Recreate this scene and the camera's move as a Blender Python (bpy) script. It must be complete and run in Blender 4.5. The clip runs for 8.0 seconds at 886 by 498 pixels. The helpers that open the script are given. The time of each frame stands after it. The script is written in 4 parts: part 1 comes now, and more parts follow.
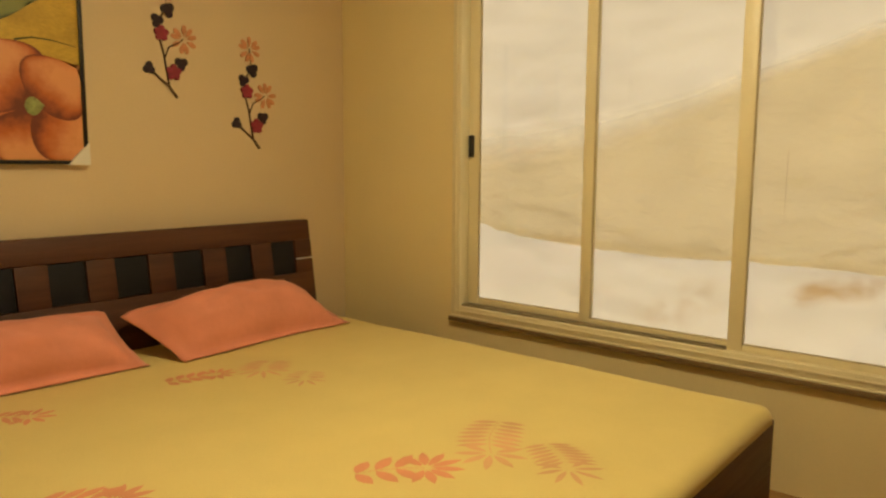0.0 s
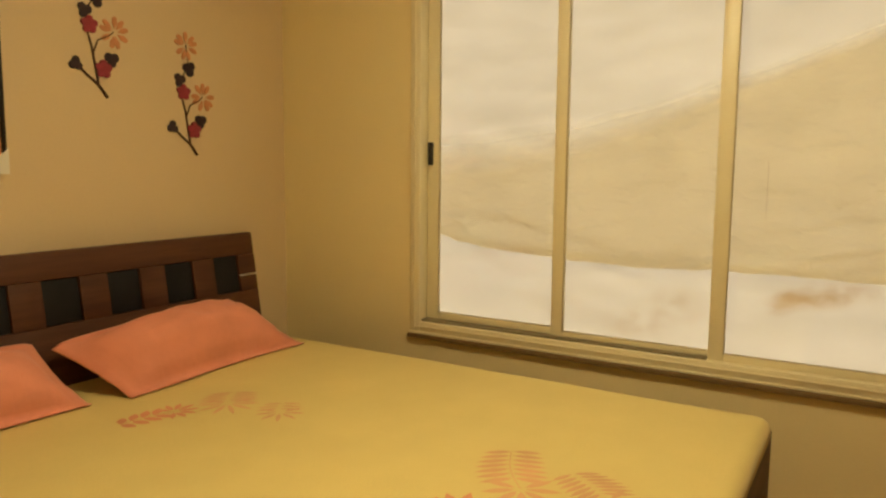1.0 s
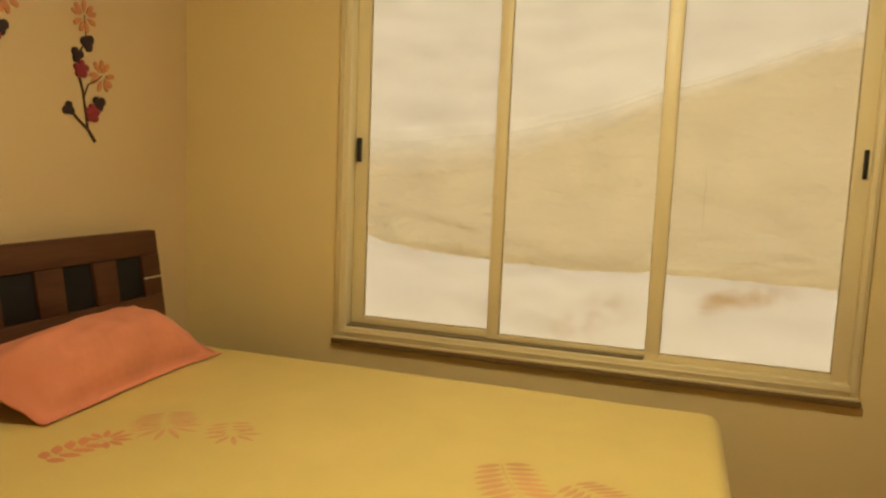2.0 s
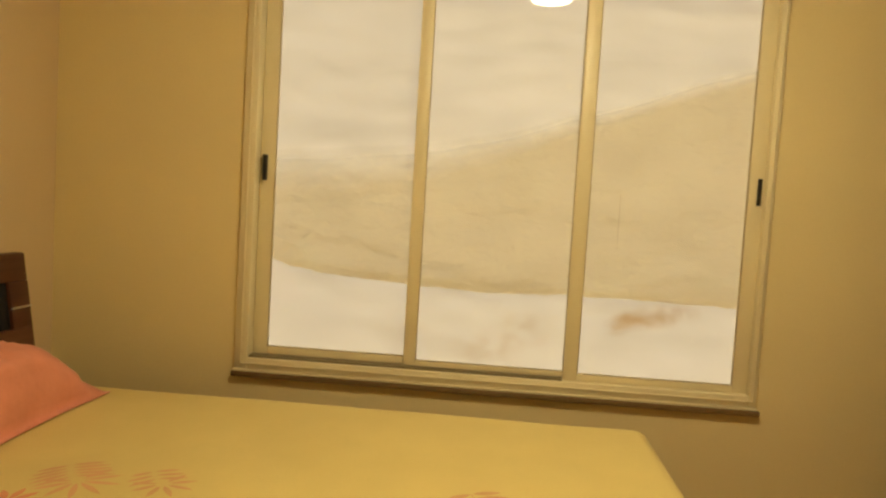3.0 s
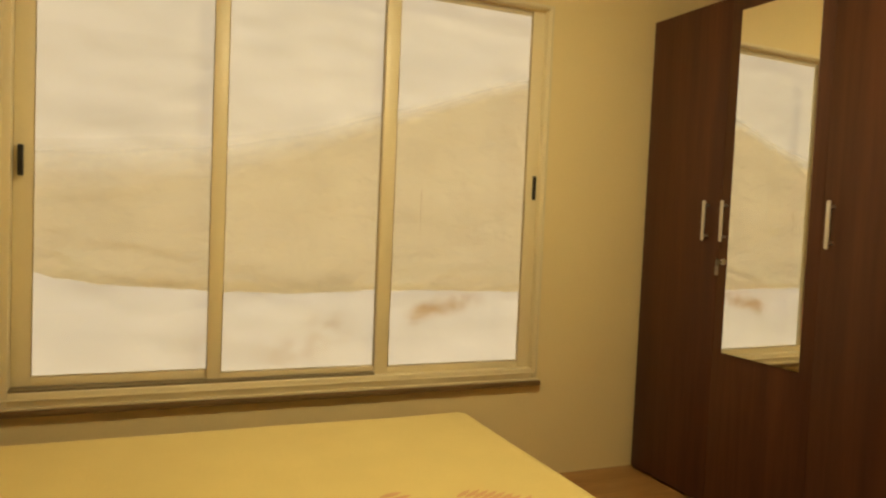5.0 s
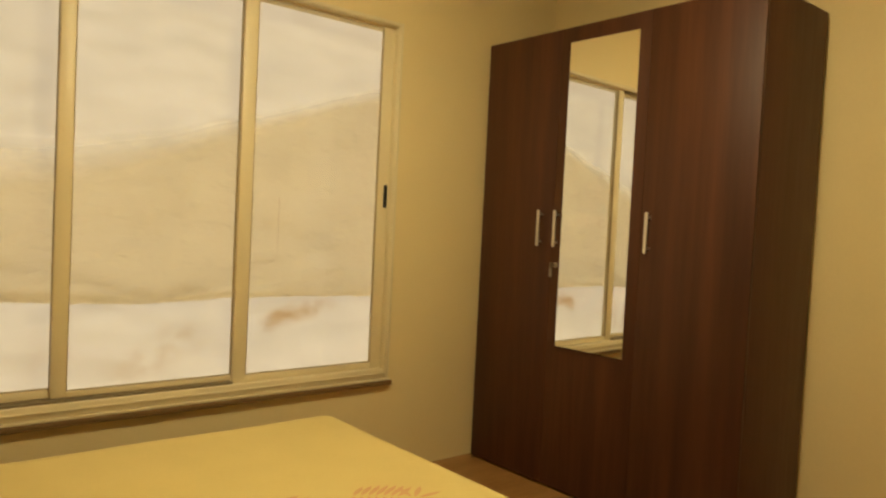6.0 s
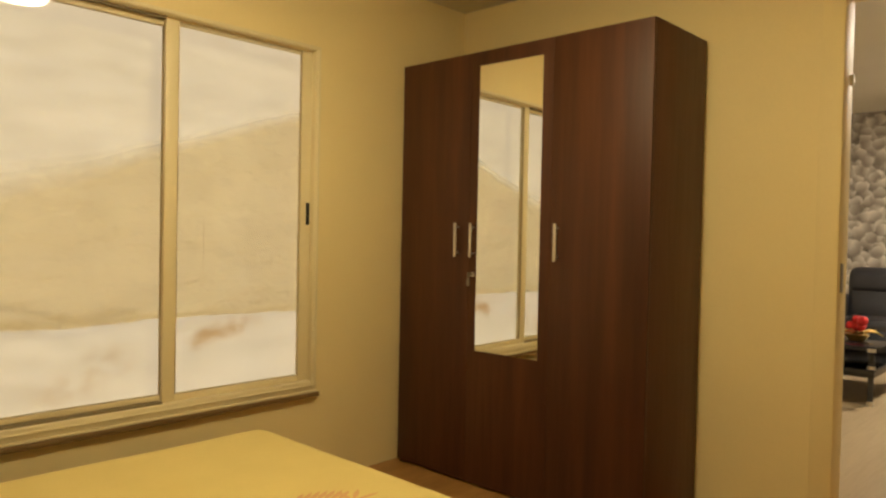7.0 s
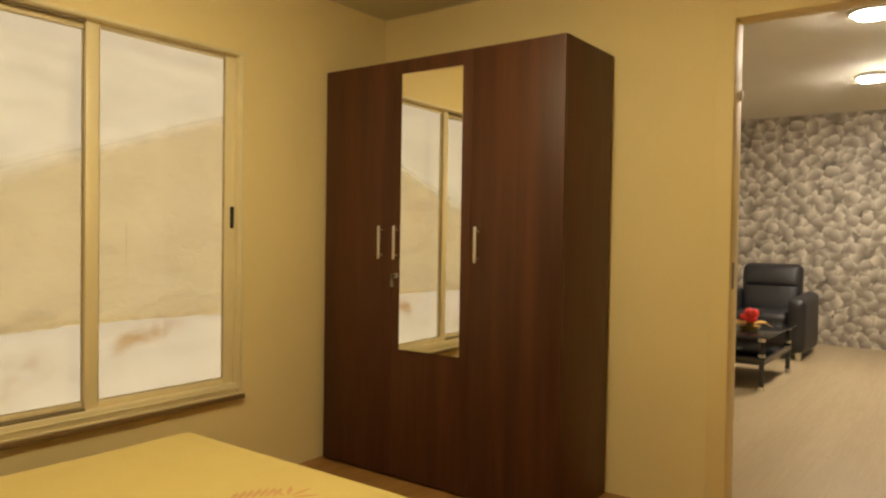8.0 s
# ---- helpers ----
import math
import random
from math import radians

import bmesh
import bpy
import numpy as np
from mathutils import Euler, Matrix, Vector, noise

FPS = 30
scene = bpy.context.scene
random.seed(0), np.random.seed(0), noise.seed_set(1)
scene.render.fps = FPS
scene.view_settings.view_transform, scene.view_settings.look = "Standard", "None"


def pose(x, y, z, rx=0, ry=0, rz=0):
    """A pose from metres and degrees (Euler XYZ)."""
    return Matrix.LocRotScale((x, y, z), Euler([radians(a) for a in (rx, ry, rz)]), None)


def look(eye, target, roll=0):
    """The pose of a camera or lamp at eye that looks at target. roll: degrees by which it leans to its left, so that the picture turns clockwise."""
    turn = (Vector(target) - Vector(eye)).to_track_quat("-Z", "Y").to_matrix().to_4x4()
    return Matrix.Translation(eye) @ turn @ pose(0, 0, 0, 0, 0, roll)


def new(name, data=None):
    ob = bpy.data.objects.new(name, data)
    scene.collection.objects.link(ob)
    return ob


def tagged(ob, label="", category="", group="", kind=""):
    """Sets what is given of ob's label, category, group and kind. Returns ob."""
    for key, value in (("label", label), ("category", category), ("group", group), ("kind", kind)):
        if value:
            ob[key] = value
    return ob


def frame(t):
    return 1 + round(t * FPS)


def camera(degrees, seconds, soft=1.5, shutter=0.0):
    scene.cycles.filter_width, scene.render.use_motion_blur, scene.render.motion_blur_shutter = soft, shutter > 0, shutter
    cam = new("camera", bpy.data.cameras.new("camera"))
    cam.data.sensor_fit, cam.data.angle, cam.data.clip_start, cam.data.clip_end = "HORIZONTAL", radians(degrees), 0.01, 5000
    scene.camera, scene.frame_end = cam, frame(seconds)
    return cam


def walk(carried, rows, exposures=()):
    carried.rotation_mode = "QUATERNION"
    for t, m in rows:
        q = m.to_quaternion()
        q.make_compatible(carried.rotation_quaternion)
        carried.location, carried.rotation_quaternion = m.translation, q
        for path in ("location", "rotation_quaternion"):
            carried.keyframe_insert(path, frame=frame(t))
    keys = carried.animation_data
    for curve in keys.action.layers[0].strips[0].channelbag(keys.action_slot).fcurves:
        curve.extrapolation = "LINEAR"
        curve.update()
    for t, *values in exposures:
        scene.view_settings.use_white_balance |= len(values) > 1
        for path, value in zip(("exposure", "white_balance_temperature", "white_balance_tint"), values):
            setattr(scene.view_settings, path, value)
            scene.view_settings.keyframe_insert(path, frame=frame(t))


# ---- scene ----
# ---------------------------------------------------------------- camera
cam = camera(63.3, 8.0, soft=2.4)
PATH = [
    (0, (2.908, -2.642, 1.159), (1.635, -1.119, 0.918), 0.4),
    (0.5, (2.728, -2.653, 1.161), (1.526, -1.07, 0.943), 0.5),
    (1, (2.54, -2.696, 1.172), (1.52, -0.99, 0.946), 0.5),
    (1.5, (2.356, -2.732, 1.16), (1.534, -0.923, 0.932), 1.2),
    (1.7, (2.25, -2.756, 1.182), (1.528, -0.907, 0.937), 1.7),
    (2.8, (1.867, -2.765, 1.133), (1.575, -0.792, 0.998), 3.2),
    (3, (1.768, -2.748, 1.127), (1.62, -0.758, 1.003), 3.4),
    (3.5, (1.591, -2.741, 1.136), (1.78, -0.754, 1.014), 2.8),
    (3.8, (1.486, -2.724, 1.123), (1.836, -0.757, 1.024), 3.5),
    (4, (1.468, -2.718, 1.132), (1.875, -0.762, 1.027), 3.5),
    (4.2, (1.4, -2.691, 1.12), (1.888, -0.753, 1.022), 3.2),
    (5.3, (1.098, -2.613, 1.118), (2.047, -0.853, 1.034), 2.9),
    (5.5, (1.027, -2.594, 1.125), (2.104, -0.909, 1.062), 3.3),
    (6, (0.903, -2.602, 1.135), (2.18, -1.065, 1.063), 2.8),
    (6.5, (0.851, -2.657, 1.15), (2.224, -1.204, 1.08), 1.8),
    (7, (0.763, -2.681, 1.163), (2.222, -1.313, 1.12), 1.2),
    (7.5, (0.69, -2.706, 1.179), (2.224, -1.424, 1.133), 0.5),
    (8, (0.653, -2.73, 1.185), (2.261, -1.541, 1.14), 0.9),
]
walk(cam, [(t, look(eye, target, roll)) for t, eye, target, roll in PATH], exposures=[(0, 0.0, 6500, 10), (8, 0.0, 6500, 10)])

# ---------------------------------------------------------------- light
world = bpy.data.worlds.new("daylight")
scene.world = world
world.use_nodes = True
wn = world.node_tree
sky = wn.nodes.new("ShaderNodeTexSky")
sky.sky_type, sky.sun_disc, sky.sun_elevation, sky.sun_rotation = "NISHITA", False, radians(40), radians(20)
wn.links.new(sky.outputs[0], wn.nodes["Background"].inputs[0])
wn.nodes["Background"].inputs[1].default_value = 0.07


def lamp(name, kind, m, energy, colour, size=0.2):
    data = bpy.data.lights.new(name, kind)
    data.energy, data.color = energy, colour
    if kind == "AREA":
        data.shape, data.size = "DISK", size
    else:
        data.angle = radians(12)
    ob = new(name, data)
    ob.matrix_world = m
    return ob


WARM = (1.0, 0.82, 0.46)
lamp("sun", "SUN", look((3.0, 8.0, 7.2), (1.8, 0.1, 1.2)), 4.4, (1.0, 0.835, 0.645))


# ---------------------------------------------------------------- materials
def node_mat(name):
    m = bpy.data.materials.new(name)
    m.use_nodes = True
    return m, m.node_tree, m.node_tree.nodes["Principled BSDF"]


def ramp(nt, source, stops):
    r = nt.nodes.new("ShaderNodeValToRGB")
    while len(r.color_ramp.elements) < len(stops):
        r.color_ramp.elements.new(0.5)
    for e, (at, c) in zip(r.color_ramp.elements, stops):
        e.position, e.color = at, (*c, 1)
    nt.links.new(source, r.inputs[0])
    return r.outputs[0]


def coords(nt, scale=(1, 1, 1), kind="Object"):
    tc, mp = nt.nodes.new("ShaderNodeTexCoord"), nt.nodes.new("ShaderNodeMapping")
    mp.inputs["Scale"].default_value = scale
    nt.links.new(tc.outputs[kind], mp.inputs[0])
    return mp.outputs[0]


def noise_tex(nt, vec, scale, detail=4, rough=0.55):
    n = nt.nodes.new("ShaderNodeTexNoise")
    n.inputs["Scale"].default_value, n.inputs["Detail"].default_value, n.inputs["Roughness"].default_value = scale, detail, rough
    nt.links.new(vec, n.inputs["Vector"])
    return n.outputs[0]


def bump(nt, bsdf, height, strength, distance=0.01):
    b = nt.nodes.new("ShaderNodeBump")
    b.inputs["Strength"].default_value, b.inputs["Distance"].default_value = strength, distance
    nt.links.new(height, b.inputs["Height"])
    nt.links.new(b.outputs[0], bsdf.inputs["Normal"])


def mixed(nt, a, b, factor, mode="MIX"):
    m = nt.nodes.new("ShaderNodeMix")
    m.data_type, m.blend_type = "RGBA", mode
    for socket, v in ((m.inputs[6], a), (m.inputs[7], b), (m.inputs[0], factor)):
        if isinstance(v, (tuple, float, int)):
            socket.default_value = (*v, 1) if isinstance(v, tuple) else v
        else:
            nt.links.new(v, socket)
    return m.outputs[2]


def shade(c, k):
    return tuple(min(1, v * k) for v in c)


def surface(name, colour, rough=0.6, vary=0.08, big=1.5, fine=40, relief=0.1, depth=0.004, metal=0.0, stretch=(1, 1, 1), spec=0.4):
    """Two scales of variation in tone and a fine relief."""
    m, nt, p = node_mat(name)
    v = coords(nt, stretch)
    a = ramp(nt, noise_tex(nt, v, big), [(0.3, shade(colour, 1 - vary)), (0.7, shade(colour, 1 + vary))])
    grain = noise_tex(nt, v, fine)
    b = ramp(nt, grain, [(0.25, (1 - vary,) * 3), (0.75, (1, 1, 1))])
    nt.links.new(mixed(nt, a, b, 1.0, "MULTIPLY"), p.inputs["Base Color"])
    p.inputs["Roughness"].default_value, p.inputs["Metallic"].default_value = rough, metal
    p.inputs["Specular IOR Level"].default_value = spec
    if relief:
        bump(nt, p, grain, relief, depth)
    return m


def wood(name, dark, light, scale=(14, 14, 0.9), rough=0.35, spec=0.4, grain=0.22):
    """Laminate or veneer with grain along one axis."""
    m, nt, p = node_mat(name)
    v = coords(nt, scale)
    broad = noise_tex(nt, v, 0.9, 3)
    fine = noise_tex(nt, v, 7.0, 6, 0.65)
    c = ramp(nt, broad, [(0.3, dark), (0.52, tuple((a + b) / 2 for a, b in zip(dark, light))), (0.72, light)])
    g = ramp(nt, fine, [(0.3, (1 - grain,) * 3), (0.6, (1, 1, 1))])
    nt.links.new(mixed(nt, c, g, 1.0, "MULTIPLY"), p.inputs["Base Color"])
    nt.links.new(ramp(nt, fine, [(0.2, (rough + 0.12,) * 3), (0.8, (rough,) * 3)]), p.inputs["Roughness"])
    p.inputs["Specular IOR Level"].default_value = spec
    bump(nt, p, fine, 0.08, 0.002)
    return m


def cloth(name, colour, weave=420, wrinkle=5, vary=0.07, relief=0.35):
    m, nt, p = node_mat(name)
    v = coords(nt)
    folds = noise_tex(nt, v, wrinkle, 3, 0.5)
    threads = noise_tex(nt, v, weave, 2)
    c = ramp(nt, folds, [(0.3, shade(colour, 1 - vary)), (0.7, shade(colour, 1 + vary))])
    nt.links.new(mixed(nt, c, ramp(nt, threads, [(0.3, (0.9, 0.9, 0.9)), (0.7, (1, 1, 1))]), 1.0, "MULTIPLY"), p.inputs["Base Color"])
    p.inputs["Roughness"].default_value = 0.85
    p.inputs["Specular IOR Level"].default_value = 0.15
    p.inputs["Sheen Weight"].default_value = 0.15
    bump(nt, p, folds, relief, 0.02)
    return m


def tarp(name, colour, through_part, creases, detail, stains=(), stain_colour=(0.5, 0.34, 0.18), fade_edge=False):
    """Thin sheeting that lets daylight glow through; stains are blots of dried mud."""
    m, nt, p = node_mat(name)
    nt.nodes.remove(p)
    v = coords(nt, (1.0, 1.0, 1.6))
    crease = noise_tex(nt, v, 3.6, detail, 0.55)
    if creases > 0.4:
        crumple = nt.nodes.new("ShaderNodeTexNoise")
        crumple.noise_type = "RIDGED_MULTIFRACTAL"
        crumple.inputs["Scale"].default_value, crumple.inputs["Detail"].default_value, crumple.inputs["Distortion"].default_value = 2.2, 4.0, 0.8
        nt.links.new(v, crumple.inputs["Vector"])
        half = nt.nodes.new("ShaderNodeMath")
        half.operation = "MULTIPLY_ADD"
        half.inputs[1].default_value = 0.28
        nt.links.new(crumple.outputs[0], half.inputs[0])
        nt.links.new(crease, half.inputs[2])
        crease_relief = half.outputs[0]
        # shade of the crumples goes into the colour, darker in their hollows
        crumple_shade = ramp(nt, crumple.outputs[0], [(0.25, (0.94, 0.925, 0.89)), (0.75, (1.0, 1.0, 1.0))])
    else:
        crease_relief = crease
    c = ramp(nt, crease, [(0.3, shade(colour, 0.93)), (0.55, colour), (0.75, shade(colour, 1.03))])
    # thin fold lines, their shade likewise put into the colour
    fold_shade = ramp(nt, noise_tex(nt, coords(nt, (0.7, 1, 2.4)), 2.6, 3, 0.55), [(0.46, (1, 1, 1)), (0.495, (0.95, 0.94, 0.91)), (0.51, (1, 1, 1))])
    c = mixed(nt, c, fold_shade, creases, "MULTIPLY")
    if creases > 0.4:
        c = mixed(nt, c, crumple_shade, 1.0, "MULTIPLY")
    blot = noise_tex(nt, coords(nt, (1, 1, 1.4)), 10, 4, 0.55)
    for x, z, r, amount in stains:
        d = nt.nodes.new("ShaderNodeVectorMath")
        d.operation = "DISTANCE"
        nt.links.new(coords(nt, (1, 0, 1.5)), d.inputs[0])
        d.inputs[1].default_value = (x, 0, z * 1.5)
        near = nt.nodes.new("ShaderNodeMapRange")
        near.inputs["From Min"].default_value, near.inputs["From Max"].default_value = r, r * 0.2
        nt.links.new(d.outputs["Value"], near.inputs["Value"])
        k = nt.nodes.new("ShaderNodeMath")
        k.operation = "MULTIPLY"
        nt.links.new(near.outputs[0], k.inputs[0])
        nt.links.new(ramp(nt, blot, [(0.36, (0, 0, 0)), (0.66, (amount,) * 3)]), k.inputs[1])
        c = mixed(nt, c, stain_colour, k.outputs[0])
    diff, trans, mix = (nt.nodes.new("ShaderNodeBsdf" + n) for n in ("Diffuse", "Translucent", "Transparent"))
    nt.nodes.remove(mix)
    mix = nt.nodes.new("ShaderNodeMixShader")
    mix.inputs[0].default_value = through_part
    for b in (diff, trans):
        nt.links.new(c, b.inputs["Color"])
        bp = nt.nodes.new("ShaderNodeBump")
        bp.inputs["Strength"].default_value, bp.inputs["Distance"].default_value = min(1.0, 0.24 * detail - 0.1), 0.07
        nt.links.new(crease_relief, bp.inputs["Height"])
        nt.links.new(bp.outputs[0], b.inputs["Normal"])
    nt.links.new(diff.outputs[0], mix.inputs[1])
    nt.links.new(trans.outputs[0], mix.inputs[2])
    out = mix.outputs[0]
    if fade_edge:
        # opacity follows the weave attribute, so the upper edge fades to see-through
        weave, faded = nt.nodes.new("ShaderNodeAttribute"), nt.nodes.new("ShaderNodeMixShader")
        weave.attribute_name = "weave"
        nt.links.new(weave.outputs["Fac"], faded.inputs[0])
        nt.links.new(nt.nodes.new("ShaderNodeBsdfTransparent").outputs[0], faded.inputs[1])
        nt.links.new(out, faded.inputs[2])
        out = faded.outputs[0]
    nt.links.new(out, nt.nodes["Material Output"].inputs[0])
    return m


def pane_mat():
    m, nt, p = node_mat("window_glass")
    nt.nodes.remove(p)
    clear, gloss, mix, face = (nt.nodes.new("ShaderNode" + n) for n in ("BsdfTransparent", "BsdfGlossy", "MixShader", "LayerWeight"))
    clear.inputs[0].default_value = (0.95, 0.97, 0.95, 1)
    gloss.inputs["Roughness"].default_value = 0.02
    face.inputs[0].default_value = 0.5
    power, gain = nt.nodes.new("ShaderNodeMath"), nt.nodes.new("ShaderNodeMath")
    power.operation, gain.operation = "POWER", "MULTIPLY_ADD"
    power.inputs[1].default_value = 5
    gain.inputs[1].default_value, gain.inputs[2].default_value = 0.6, 0.035
    nt.links.new(face.outputs["Facing"], power.inputs[0])
    nt.links.new(power.outputs[0], gain.inputs[0])
    nt.links.new(gain.outputs[0], mix.inputs[0])
    nt.links.new(clear.outputs[0], mix.inputs[1])
    nt.links.new(gloss.outputs[0], mix.inputs[2])
    nt.links.new(mix.outputs[0], nt.nodes["Material Output"].inputs[0])
    return m


def glowing(name, colour, strength):
    m, nt, p = node_mat(name)
    p.inputs["Base Color"].default_value = (0.9, 0.9, 0.88, 1)
    p.inputs["Emission Color"].default_value = (*colour, 1)
    p.inputs["Emission Strength"].default_value = strength
    return m


def petal_paper():
    """Wallpaper printed with layers of overlapping rounded petals in grey and cream."""
    m, nt, p = node_mat("petal_wallpaper")

    def calc(op, a, b=0.0, c=0.0):
        n = nt.nodes.new("ShaderNodeMath")
        n.operation = op
        for socket, v in zip(n.inputs, (a, b, c)):
            if isinstance(v, float):
                socket.default_value = v
            else:
                nt.links.new(v, socket)
        return n.outputs[0]

    split = nt.nodes.new("ShaderNodeSeparateXYZ")
    nt.links.new(coords(nt), split.inputs[0])
    c = ramp(nt, noise_tex(nt, coords(nt), 7, 3, 0.6), [(0.35, (0.09, 0.073, 0.055)), (0.65, (0.21, 0.175, 0.135))])
    for k in range(6):
        flat = nt.nodes.new("ShaderNodeCombineXYZ")
        nt.links.new(calc("ADD", split.outputs["Y"], 0.37 * k + 3.0), flat.inputs[0])
        nt.links.new(calc("ADD", split.outputs["Z"], 0.53 * k + 3.0), flat.inputs[1])
        wob = nt.nodes.new("ShaderNodeTexNoise")
        wob.inputs["Scale"].default_value = 9
        nt.links.new(flat.outputs[0], wob.inputs["Vector"])
        bent = nt.nodes.new("ShaderNodeMixRGB")
        bent.blend_type = "LINEAR_LIGHT"
        bent.inputs[0].default_value = 0.03
        nt.links.new(flat.outputs[0], bent.inputs[1])
        nt.links.new(wob.outputs["Color"], bent.inputs[2])
        vor = nt.nodes.new("ShaderNodeTexVoronoi")
        vor.voronoi_dimensions = "2D"
        vor.inputs["Scale"].default_value = 6.0
        vor.inputs["Randomness"].default_value = 0.75
        nt.links.new(bent.outputs[0], vor.inputs["Vector"])
        sub = nt.nodes.new("ShaderNodeVectorMath")
        sub.operation = "SUBTRACT"
        nt.links.new(bent.outputs[0], sub.inputs[0])
        nt.links.new(vor.outputs["Position"], sub.inputs[1])
        sep, pick = nt.nodes.new("ShaderNodeSeparateXYZ"), nt.nodes.new("ShaderNodeSeparateColor")
        nt.links.new(sub.outputs[0], sep.inputs[0])
        nt.links.new(vor.outputs["Color"], pick.inputs[0])
        turn = calc("MULTIPLY_ADD", pick.outputs[0], 2.8, -1.4)
        sin_t, cos_t = calc("SINE", turn), calc("COSINE", turn)
        along = calc("ADD", calc("MULTIPLY", sep.outputs["X"], sin_t), calc("MULTIPLY", sep.outputs["Y"], cos_t))
        across = calc("SUBTRACT", calc("MULTIPLY", sep.outputs["X"], cos_t), calc("MULTIPLY", sep.outputs["Y"], sin_t))
        # an oval petal, a little narrower than it is long, pale at its rounded rim and dark at its root
        far = calc("SQRT", calc("ADD", calc("POWER", calc("MULTIPLY", across, 1.15), 2.0), calc("POWER", along, 2.0)))
        mask = nt.nodes.new("ShaderNodeMapRange")
        mask.inputs["From Min"].default_value, mask.inputs["From Max"].default_value = 0.074, 0.060
        nt.links.new(far, mask.inputs["Value"])
        rise = nt.nodes.new("ShaderNodeMapRange")
        rise.inputs["From Min"].default_value, rise.inputs["From Max"].default_value = -0.075, 0.07
        nt.links.new(along, rise.inputs["Value"])
        skin = ramp(nt, rise.outputs[0], [(0.0, (0.15, 0.127, 0.10)), (0.4, (0.31, 0.268, 0.215)), (0.8, (0.55, 0.49, 0.41)), (1.0, (0.72, 0.66, 0.57))])
        tone = ramp(nt, pick.outputs[1], [(0.0, (0.72, 0.71, 0.69)), (1.0, (1.1, 1.1, 1.1))])
        root = calc("MULTIPLY", mask.outputs[0], ramp(nt, rise.outputs[0], [(0.02, (0.15, 0.15, 0.15)), (0.3, (1, 1, 1))]))
        c = mixed(nt, c, mixed(nt, skin, tone, 1.0, "MULTIPLY"), root)
    nt.links.new(c, p.inputs["Base Color"])
    p.inputs["Roughness"].default_value = 0.55
    return m


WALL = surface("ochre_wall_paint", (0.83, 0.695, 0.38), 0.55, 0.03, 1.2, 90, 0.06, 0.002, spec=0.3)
# Rosy hue is paint; the darker tone puts this wall's dimmer light into colour.
WALL_W = surface("rosy_ochre_wall_dimmed", (0.70, 0.545, 0.33), 0.55, 0.03, 1.2, 90, 0.06, 0.002, spec=0.3)
CEIL = surface("ceiling_paint", (0.72, 0.68, 0.58), 0.8, 0.03, 1.0, 60, 0.05, 0.002)
LR_WALL = surface("pale_wall_paint", (0.66, 0.6, 0.5), 0.7, 0.03, 1.0, 60, 0.05, 0.002)
PAPER = petal_paper()
FLOOR = wood("warm_laminate", (0.30, 0.15, 0.045), (0.42, 0.23, 0.08), (1.2, 12, 12), 0.32)
LR_FLOOR = wood("pale_laminate", (0.395, 0.30, 0.175), (0.475, 0.372, 0.224), (0.5, 7, 7), 0.25, 0.4, 0.08)
ALU = surface("beige_powder_coated_aluminium", (0.80, 0.71, 0.475), 0.4, 0.03, 3, 120, 0.03, 0.001, spec=0.5)
GASKET = surface("brown_rubber_gasket", (0.46, 0.37, 0.21), 0.6, 0.05)
# Track aluminium, with the shade inside the recess put into its colour.
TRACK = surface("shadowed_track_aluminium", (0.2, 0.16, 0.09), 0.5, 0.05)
SILL_STRIP = surface("brown_sill_strip", (0.2, 0.125, 0.05), 0.6, 0.08)
BLACK = surface("black_plastic", (0.015, 0.013, 0.012), 0.4, 0.1)
GLASS = pane_mat()
WARDROBE = wood("mahogany_laminate", (0.053, 0.019, 0.009), (0.115, 0.042, 0.018), (9, 9, 0.45), 0.42, 0.3, 0.16)
WARD_SIDE = wood("mahogany_laminate_edge", (0.082, 0.031, 0.017), (0.104, 0.040, 0.021), (7, 7, 0.4), 0.42, 0.35, 0.08)
BEDWOOD = wood("walnut_stained_wood", (0.062, 0.022, 0.010), (0.118, 0.045, 0.020), (12, 0.8, 12), 0.48, 0.3)
PANEL = surface("black_leatherette", (0.016, 0.015, 0.016), 0.6, 0.15, 8, 160, 0.25, 0.002, spec=0.15)
MIRROR = surface("silvered_mirror", (0.9, 0.9, 0.88), 0.015, 0.0, relief=0, metal=1.0)
KEY = surface("dull_steel", (0.32, 0.3, 0.27), 0.4, 0.1, 20, 200, 0.05, 0.001, metal=1.0)
SATIN = surface("satin_aluminium", (0.62, 0.58, 0.52), 0.45, 0.04, 6, 200, 0.05, 0.001, metal=0.35)
CHROME = surface("brushed_steel", (0.72, 0.7, 0.66), 0.28, 0.04, 6, 200, 0.05, 0.001, metal=1.0)
SHEET = cloth("yellow_bed_sheet", (0.73, 0.58, 0.215), vary=0.03, relief=0.12)
PRINT = cloth("salmon_print", (0.68, 0.29, 0.15), relief=0.1, vary=0.14)
PRINT_PALE = cloth("pale_salmon_print", (0.70, 0.40, 0.19), relief=0.1, vary=0.12)
PILLOW = cloth("salmon_pillow_cotton", (0.76, 0.29, 0.19), wrinkle=7)
MATTRESS = cloth("mattress_ticking", (0.6, 0.5, 0.3))
